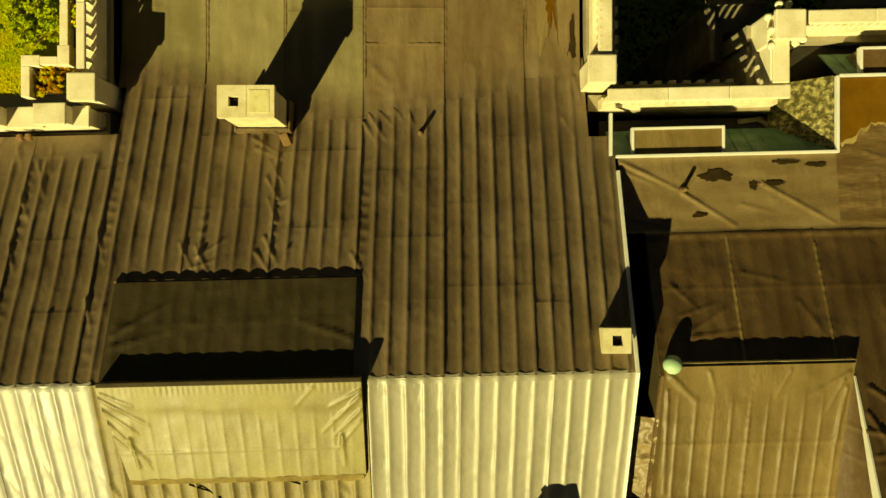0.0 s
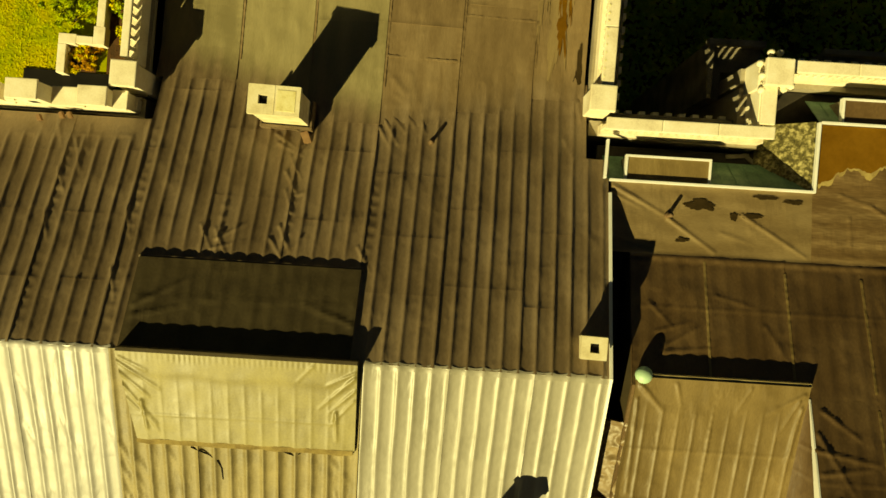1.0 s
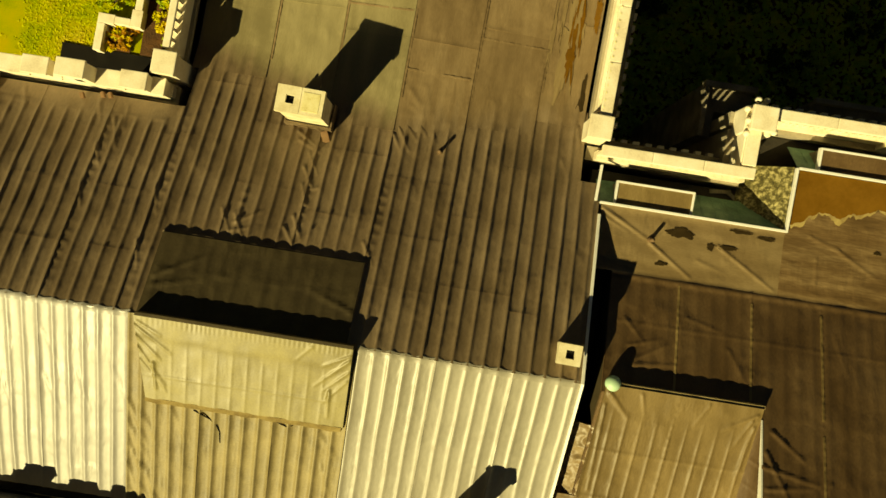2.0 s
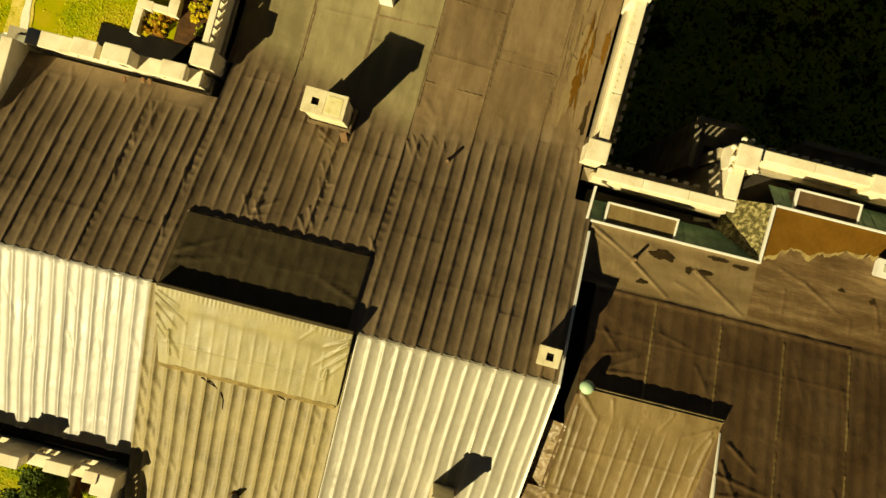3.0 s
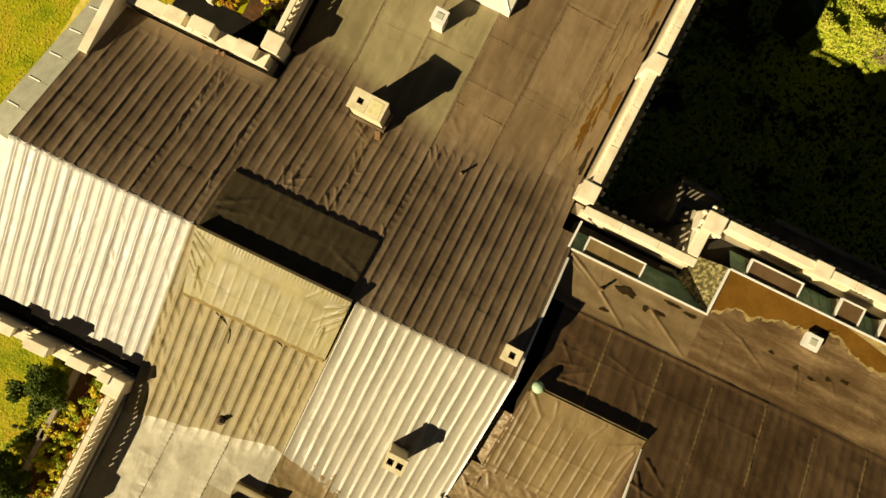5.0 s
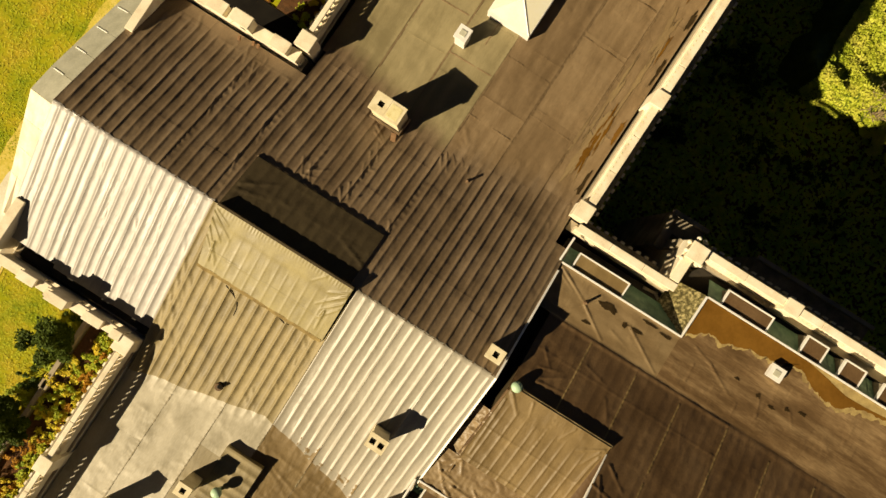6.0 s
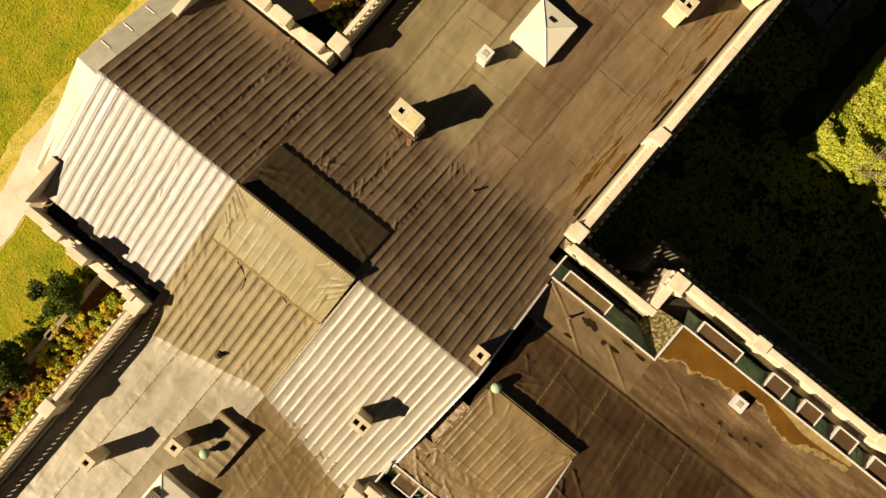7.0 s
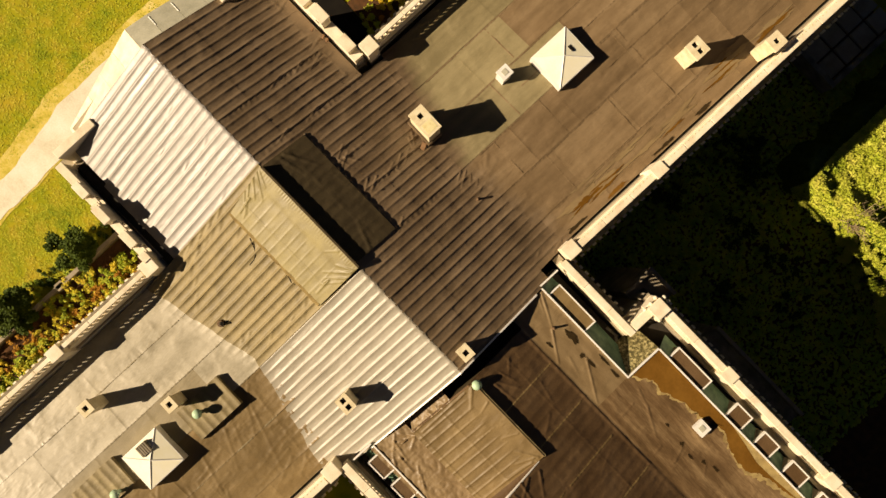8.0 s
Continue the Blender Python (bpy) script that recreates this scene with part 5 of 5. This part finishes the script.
# ---- plants ----
def clump(vs, fs, centre, radii, count, leaf, rng, hollow=0.55):
    for _ in range(count):
        d = Vector((rng.gauss(0, 1), rng.gauss(0, 1), rng.gauss(0, 1))).normalized()
        r = hollow + (1 - hollow) * rng.random()
        p = Vector(centre) + Vector((d.x * radii[0], d.y * radii[1], d.z * radii[2])) * r
        a = rng.uniform(0, 2 * math.pi)
        u = Vector((math.cos(a), math.sin(a), rng.gauss(0, 0.45))).normalized()
        v = Vector((-math.sin(a), math.cos(a), rng.gauss(0, 0.45))).normalized()
        s = leaf * rng.uniform(0.6, 1.3)
        k = len(vs)
        vs += [p - u * s, p + v * s * 0.5, p + u * s, p - v * s * 0.5]
        fs.append((k, k + 1, k + 2, k + 3))


def tree(name, x, y, height, spread, mat, label, category, seed, clumps=26, leaves=330, leaf=0.13, trunk=True):
    rng = random.Random(seed)
    t = thing(name, label, category, at=(x, y, 0))
    bm = bmesh.new()
    top = Vector((0.1, 0.1, height * 0.75))
    tube(bm, (0, 0, -0.2), top, 0.05 * height, 0.02 * height, 9)
    vs, fs = [], []
    for i in range(clumps):
        a, h = rng.uniform(0, 2 * math.pi), rng.uniform(0.25, 0.95)
        r = spread * (1 - 0.6 * max(0, h - 0.4)) * math.sqrt(rng.random())
        c = Vector((r * math.cos(a), r * math.sin(a), height * h * (1 - 0.25 * r / spread)))
        if i % 3 == 0:
            tube(bm, (0, 0, c.z * 0.6), c, 0.012 * height, 0.005 * height, 6)
        q = spread * rng.uniform(0.2, 0.36)
        wx, wy = rng.uniform(0.6, 1.5), rng.uniform(0.6, 1.5)
        clump(vs, fs, c, (q * wx, q * wy, q * rng.uniform(0.5, 1.1)), leaves, leaf, rng, 0.15)
    part("trunk", bm, BARK, t)
    finish("crown", vs, fs, mat, t)
    return t


def shrub(name, x, y, spread, height, mat, label, seed, leaves=900, leaf=0.1):
    rng = random.Random(seed)
    t = thing(name, label, "shrub", "shrubs round the mansion", at=(x, y, 0))
    vs, fs = [], []
    for i in range(12):
        a, r = rng.uniform(0, 2 * math.pi), spread * 1.05 * math.sqrt(rng.random())
        q, w = spread * rng.uniform(0.14, 0.34), rng.uniform(0.6, 1.7)
        clump(vs, fs, (r * math.cos(a), r * math.sin(a), height * rng.uniform(0.25, 0.75)), (q * w, q / w ** 0.5, height * rng.uniform(0.2, 0.5)), leaves // 12, leaf, rng, 0.15)
    finish("foliage", vs, fs, mat, t)
    bm = bmesh.new()
    for i in range(5):
        a = i * 1.3
        tube(bm, (0, 0, -0.05), (0.4 * spread * math.cos(a), 0.4 * spread * math.sin(a), height * 0.7), 0.03, 0.012, 5)
    part("stem", bm, BARK, t)
    return t


def ragged(name, upper, lower, z, mat, label, category, seed, grow=0.0, fray=0.16):
    """A flat patch between two lines of points along x, its near edge frayed."""
    n = 90
    vs, fs = [], []
    def along(line, t):
        s = t * (len(line) - 1)
        i = min(int(s), len(line) - 2)
        f = s - i
        return line[i][0] + (line[i + 1][0] - line[i][0]) * f, line[i][1] + (line[i + 1][1] - line[i][1]) * f
    for i in range(n + 1):
        t = i / n
        ux, uy = along(upper, t)
        lx, ly = along(lower, t)
        r = fray * noise.fractal(Vector((lx * 1.6, seed, 0)), 0.6, 2.1, 5) - grow
        vs += [(ux, uy, z), (lx, ly + r, z)]
    fs = [(2 * i, 2 * i + 1, 2 * i + 3, 2 * i + 2) for i in range(n)]
    return tagged(finish(name, vs, fs, mat), label, category)


EDGE_U = [(11.25, 4.84), (12.5, 4.84), (14.0, 4.84), (15.3, 4.84), (16.6, 4.84), (17.9, 4.62)]
EDGE_L = [(11.27, 3.0), (12.0, 3.45), (13.2, 3.62), (14.3, 3.9), (15.5, 4.1), (17.2, 4.55)]
ragged("silt_margin", EDGE_U, EDGE_L, 13.262, SILT, "pale dried silt rim round the puddle", "stain", 2.0, 0.12, 0.3)
ragged("puddle", EDGE_U, EDGE_L, 13.268, WATER, "shallow brown rainwater puddle on the felt", "puddle", 2.0)
TAIL_U = [(16.0, 4.84), (17.0, 4.74), (17.9, 4.6), (18.8, 4.42), (19.8, 4.45), (21.6, 4.62)]
TAIL_L = [(16.0, 4.62), (17.0, 4.1), (17.8, 3.78), (18.7, 3.74), (19.7, 4.28), (21.6, 4.55)]
ragged("silt_margin", [(x, 4.85) for x, y in TAIL_U], TAIL_L, 13.263, SILT, "pale dried silt rim round the puddle", "stain", 3.4, 0.14, 0.32)
ragged("puddle", TAIL_U, TAIL_L, 13.269, WATER, "shallow brown rainwater puddle on the felt", "puddle", 3.0)
for i, (x, y, rx, ry) in enumerate(((15.5, 2.35, 0.13, 0.08), (16.2, 2.2, 0.17, 0.06), (16.9, 2.5, 0.12, 0.07), (17.6, 2.7, 0.2, 0.06), (14.3, 2.5, 0.1, 0.05))):
    blob("damp_stain", x, y, rx, ry, 4.3 * i, lambda px, py: east_z(px, py) + 0.03, DAMP, "small dark damp spot on the streaked felt", "stain", 0.8)


def apron_z(x, y):
    return east_z(x, y) + 0.03


for i, (x, y, rx, ry) in enumerate(((7.75, 2.15, 0.5, 0.15), (8.75, 1.85, 0.13, 0.11), (9.3, 1.9, 0.38, 0.07), (9.7, 2.5, 0.35, 0.07), (10.6, 2.4, 0.3, 0.07), (7.2, 1.05, 0.2, 0.07))):
    blob("damp_stain", x, y, rx, ry, 3.1 * i, apron_z, DAMP, "dark damp stain on the apron felt", "stain", 0.5)


lay_out(0.0)


# wet streaks drawn out along the fall of the wing roof, over a faint silt film
def wing_film(dz):
    return lambda px, py: base_z(px, py) + dz


for i, (x, y, rx, ry) in enumerate(((3.25, 7.55, 0.17, 0.75), (3.42, 8.6, 0.07, 0.8), (3.1, 8.5, 0.05, 0.6), (3.2, 9.6, 0.05, 0.6), (3.55, 13.7, 0.05, 0.7), (3.3, 17.2, 0.06, 0.9), (3.05, 18.0, 0.05, 0.7), (2.75, 17.6, 0.04, 0.6), (3.2, 21.2, 0.10, 1.0))):
    blob("puddle", x, y, rx, ry, 1.7 * i, wing_film(0.046), WATER, "narrow brown wet streak on the wing felt", "puddle", 0.95)
for i, (x, y, rx, ry) in enumerate(((3.2, 8.0, 0.32, 1.5), (2.75, 10.2, 0.1, 1.8), (2.45, 8.2, 0.07, 1.2), (3.35, 11.6, 0.12, 1.6), (3.25, 14.2, 0.2, 1.4), (3.0, 17.7, 0.3, 1.3), (3.1, 21.2, 0.22, 1.4))):
    blob("silt_margin", x, y, rx, ry, 1.7 * i + 0.4, wing_film(0.037), FILM, "thin yellow silt film on the wing felt", "stain", 1.0)
for i, (x, y, rx, ry) in enumerate(((3.88, 5.5, 0.16, 1.2), (3.92, 9.25, 0.11, 0.55), (3.93, 12.6, 0.09, 0.7), (3.9, 15.4, 0.1, 0.5))):
    blob("puddle", x, y, rx, ry, 2.9 * i, wing_film(0.05), WATER if i == 1 else DAMP, "dark wet strip along the parapet foot", "puddle", 0.5)

for x, y, a, ln in ((9.23, 3.87, 8, 0.75), (9.77, 3.7, -35, 0.6)):
    pl = thing("loose_board", "loose pale board lying in the parapet gutter", "board", at=(x, y, 11.96), turn=a)
    block("plank", (-ln / 2, ln / 2, -0.07, 0.07, 0, 0.05), STONE_DARK, pl, bevel=0.01)

# ---- gardens ----
def garden_wall(label, runs, h=0.7):
    g = thing("garden_wall", label, "wall", kind="structure")
    for x0, x1, y0, y1 in runs:
        block("wall_run", (x0, x1, y0, y1, -0.2, h), STONE if y1 > 0 else WALL, g, bevel=0.03)
    return g


garden_wall("low stone garden wall with stepped corner", [(-19.15, -18.75, 6.9, 8.3), (-19.15, -18.3, 8.3, 8.8), (-18.3, -17.5, 8.36, 8.74), (-17.5, -16.95, 8.36, 9.25), (-17.4, -17.02, 9.25, 30)], 0.7)
garden_wall("low stone garden wall along the bed", [(-15.98, -15.68, -32, -14.6), (-16.1, -15.55, -20.5, -19.9), (-16.6, -15.5, -14.6, -13.9)], 0.7)


def bed(x0, x1, y0, y1, seed):
    b = sheet("ground_bed", x0, x1, y0, y1, lambda x, y: 0.16 + 0.08 * fold(x, y, 1.2, seed), (0.3, 0.3), SOIL, None)
    tagged(b, "russet planted bed along the wall foot", "bed", kind="structure")


# black slab added on the ground to paint the shade north of the gable
shade_pad = thing("wall_shade", "flat black patch standing in for shade at the foot of the north wall", "pavement", kind="structure")
block("shade_panel", (-21.0, -10.5, 4.1, 7.1, -0.3, 0.12), VOID, shade_pad)
bed(-15.6, -9.8, -32, -11.6, 1.0)
bed(-18.7, -17.5, 7.15, 8.34, 2.0)
bed(-17.0, -10.5, 7.15, 30, 2.0)
rng = random.Random(8)
for i in range(95):
    y = -12.0 - i * 0.2
    x = rng.uniform(-15.3, -10.2)
    shrub("shrub", x, y, rng.uniform(0.6, 1.0), rng.uniform(0.5, 1.0), (LEAF_Y, LEAF_G, LEAF_Y, LEAF_G, LEAF_R)[i % 5], ("yellow", "green", "yellow", "green", "russet")[i % 5] + " leafy bedding shrub at the wall foot", 100 + i, 800, 0.085)
for i in range(52):
    y = 7.5 + i * 0.24
    x = rng.uniform(-16.6, -12.4)
    shrub("shrub", x, y, rng.uniform(0.6, 1.0), rng.uniform(0.5, 1.0), (LEAF_G, LEAF_Y, LEAF_R, LEAF_Y)[i % 4], ("green", "yellow", "russet", "yellow")[i % 4] + " leafy bedding shrub at the wall foot", 200 + i, 800, 0.085)
for i in range(6):
    shrub("shrub", -18.6 + 0.2 * i, 7.5 + 0.3 * (i % 3), 0.45, 0.5, LEAF_R if i % 2 else LEAF_Y, "russet and yellow bedding shrub in the walled corner", 280 + i, 700, 0.07)
for i in range(16):
    shrub("shrub", -17.7 - rng.random() * 1.6, 9.6 + i * 0.5, rng.uniform(0.7, 1.1), rng.uniform(0.7, 1.2), LEAF_G, "green leafy shrub outside the garden wall", 300 + i, 900, 0.09)
for i in range(8):
    shrub("shrub", -16.6 - rng.random() * 0.5, -15.4 - i * 1.3, rng.uniform(0.5, 0.9), rng.uniform(0.6, 0.9), LEAF_G if i % 2 else LEAF_D, "low green shrub beside the garden wall", 400 + i, 800, 0.085)

tree("tree", -16.9, -17.6, 3.6, 1.45, LEAF_D, "dark green conical evergreen beside the garden wall", "tree", 3, 30, 420, 0.11)
tree("tree", -16.6, -23.3, 3.2, 1.6, LEAF_D, "dark green rounded evergreen beside the garden wall", "tree", 4, 30, 420, 0.11)
def scrub_z(x, y):
    """Height of the scrub: a low thicket that grows taller along its south edge."""
    edge = min(1.0, max(0.0, (y - 20.6 - 0.7 * fold(x, 0, 0.8, 5.0)) / 0.7)) * min(1.0, max(0.0, (x - 11.2 - 0.5 * fold(0, y, 0.8, 2.0)) / 1.0))
    tall = (1.3 + min(2.6, max(0.0, (x - 15.0) * 0.35))) * math.exp(-((y - 21.2) / 1.6) ** 2) * (0.75 + 0.7 * fold(x, y, 0.7, 8.0))
    return ground_z(x, y) + edge * (1.95 + tall + 0.2 * fold(x, y, 0.45, 6.0) + 0.16 * fold(x, y, 1.5, 2.0))


def scrub(seed):
    """Tall sunlit scrub: a rough mat with many small leaves standing out of it."""
    g = random.Random(seed)
    # dark leaf colour paints the shade between and beside the bright leaves
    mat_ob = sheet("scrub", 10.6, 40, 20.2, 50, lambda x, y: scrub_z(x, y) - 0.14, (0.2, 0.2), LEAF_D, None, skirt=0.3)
    tagged(mat_ob, "tall scrub mat under sunlit leaves, its shade put into the dark colour", "scrub", kind="stuff")
    vs, fs = [], []
    for _ in range(70000):
        x = 13.0 + 14.0 * g.random() ** 1.3
        y = 20.6 + 14.0 * g.random() ** 1.2
        z = scrub_z(x, y)
        if z < 0.35:
            continue
        a, s = g.uniform(0, 2 * math.pi), g.uniform(0.06, 0.15)
        p = Vector((x, y, z + g.uniform(-0.15, 0.15) + 0.3 * max(0.0, fold(x, y, 2.2, 9.0))))
        u = Vector((math.cos(a), math.sin(a), g.gauss(0, 0.5))) * s
        v = Vector((-math.sin(a), math.cos(a), g.gauss(0, 0.5))) * s * 0.4
        k = len(vs)
        vs += [p - u, p + v, p + u, p - v]
        fs.append((k, k + 1, k + 2, k + 3))
    tagged(finish("scrub_leaves", vs, fs, LEAF_L), "small yellow-green leaves and stalks of the scrub", "scrub", kind="stuff")


scrub(31)
for i, (x, y, s, h) in enumerate(((17.6, 21.0, 0.8, 3.6), (19.2, 20.5, 1.0, 4.4), (20.8, 20.0, 1.2, 5.0), (22.6, 19.7, 1.4, 5.6), (25.0, 19.4, 1.8, 6.0))):
    tree("tree", x, y, h, s, LEAF_L, "broad sunlit yellow-green shrub tree rising from the scrub", "tree", 20 + i, 30, 460, 0.07)

brush = thing("dry_bush", "pale dry leafless bush at the edge of the shade", "bush", at=(17.0, 21.6, 1.9))
rng = random.Random(77)
bm = bmesh.new()
for i in range(46):
    a, r = rng.uniform(0, 6.28), rng.uniform(0.5, 1.5)
    p = Vector((0.3 * math.cos(a), 0.3 * math.sin(a), 0.2))
    q = Vector((r * math.cos(a + rng.uniform(-0.4, 0.4)), r * math.sin(a), rng.uniform(0.9, 2.3)))
    tube(bm, p, q, 0.03, 0.012, 5)
    for k in range(2):
        s = p.lerp(q, rng.uniform(0.5, 0.9))
        tube(bm, s, s + Vector((rng.gauss(0, 0.35), rng.gauss(0, 0.35), rng.uniform(0.1, 0.5))), 0.014, 0.006, 4)
part("branches", bm, TWIG, brush)

# low terrace in the shade of the north wing
terr = thing("terrace", "low shaded stone-flagged terrace with a kerb wall", "terrace", kind="structure")
block("bedding", (4.8, 9.53, 27.44, 33, -0.2, 1.0), SOIL, terr)
block("kerb_wall", (4.8, 9.83, 27.04, 27.44, -0.2, 1.5), STONE_DARK, terr, bevel=0.04)
block("kerb_wall", (9.48, 9.83, 27.44, 33, -0.2, 1.5), STONE_DARK, terr, bevel=0.04)
for ix in range(3):
    for iy in range(4):
        block("flagstone", (5.05 + ix * 1.48, 6.4 + ix * 1.48, 27.6 + iy * 1.48, 28.95 + iy * 1.48, 0.98, 1.14 + 0.08 * rng.random()), WALL, terr, bevel=0.08)


# ---- lawn grass ----
def tufts(name, areas, label, seed):
    """Short tufts of blades; each area is x0, x1, y0, y1, count."""
    g = random.Random(seed)
    vs, fs = [], []
    for x0, x1, y0, y1, count in areas:
        for _ in range(count):
            x, y = g.uniform(x0, x1), g.uniform(y0, y1)
            if abs(x + 24.0 - max(0, -y - 12) * 0.14) < 1.6 - 0.5 * (y > 0) - abs(g.gauss(0, 0.4)) and y > -19 or y <= -19 and abs(x + 23.1) < 1.3:
                continue
            z = ground_z(x, y)
            for _ in range(3):
                a, r, h = g.uniform(0, 6.28), g.uniform(0.08, 0.2), g.uniform(0.02, 0.07)
                k = len(vs)
                dx, dy = math.cos(a) * r, math.sin(a) * r
                vs += [(x - dy * 0.3, y + dx * 0.3, z + 0.01), (x + dy * 0.3, y - dx * 0.3, z + 0.01), (x + dx, y + dy, z + h)]
                fs.append((k, k + 1, k + 2))
    ob = finish(name, vs, fs, BLADE)
    return tagged(ob, label, "grass", kind="stuff")


tufts("grass", [(-42, -19, -34, 14, 42000), (-21, -16, -32, -12, 5000), (-24, -17.5, 6, 22, 4000)], "sunlit tufted lawn grass with dry yellow patches", 6)

# two in three use dark leaf, adding to the court shade by colour
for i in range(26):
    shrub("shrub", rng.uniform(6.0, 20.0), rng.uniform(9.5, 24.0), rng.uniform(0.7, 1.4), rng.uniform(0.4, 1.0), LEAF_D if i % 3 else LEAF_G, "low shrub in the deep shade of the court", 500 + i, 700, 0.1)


# ---- shaded court planting ----
def ground_cover(name, areas, label, seed):
    """Low dark leaves over the darkened court ground; each area is x0, x1, y0, y1, count."""
    g = random.Random(seed)
    vs, fs = [], []
    for x0, x1, y0, y1, count in areas:
        for _ in range(count):
            x, y = g.uniform(x0, x1), g.uniform(y0, y1)
            p = Vector((x, y, ground_z(x, y) + 0.12 + 0.35 * g.random() * max(0.0, 0.4 + fold(x, y, 0.5, 3.0))))
            a, s = g.uniform(0, 2 * math.pi), g.uniform(0.1, 0.22)
            u = Vector((math.cos(a), math.sin(a), g.gauss(0, 0.3))) * s
            v = Vector((-math.sin(a), math.cos(a), g.gauss(0, 0.3))) * s * 0.6
            k = len(vs)
            vs += [p - u, p + v, p + u, p - v]
            fs.append((k, k + 1, k + 2, k + 3))
    return tagged(finish(name, vs, fs, LEAF_G), label, "ground cover", kind="stuff")


ground_cover("ground_cover", [(4.9, 15.2, 5.4, 26.8, 11000), (15.2, 28, 7.5, 21, 7000), (10.0, 13.2, 26.8, 33, 1200)], "green low foliage covering the shaded court", 9)
# dark soil laid over the lawn so that its colour deepens the court shade
for x0, x1, y0, y1 in ((4.9, 36, 5.2, 26.9),):
    tagged(sheet("court_soil", x0, x1, y0, y1, lambda x, y: ground_z(x, y) + 0.05 + 0.03 * fold(x, y, 1.1, 2.0), (0.5, 0.5), SOIL, None), "dark soil sheet between the court plants, carrying the court shade", "soil", kind="structure")
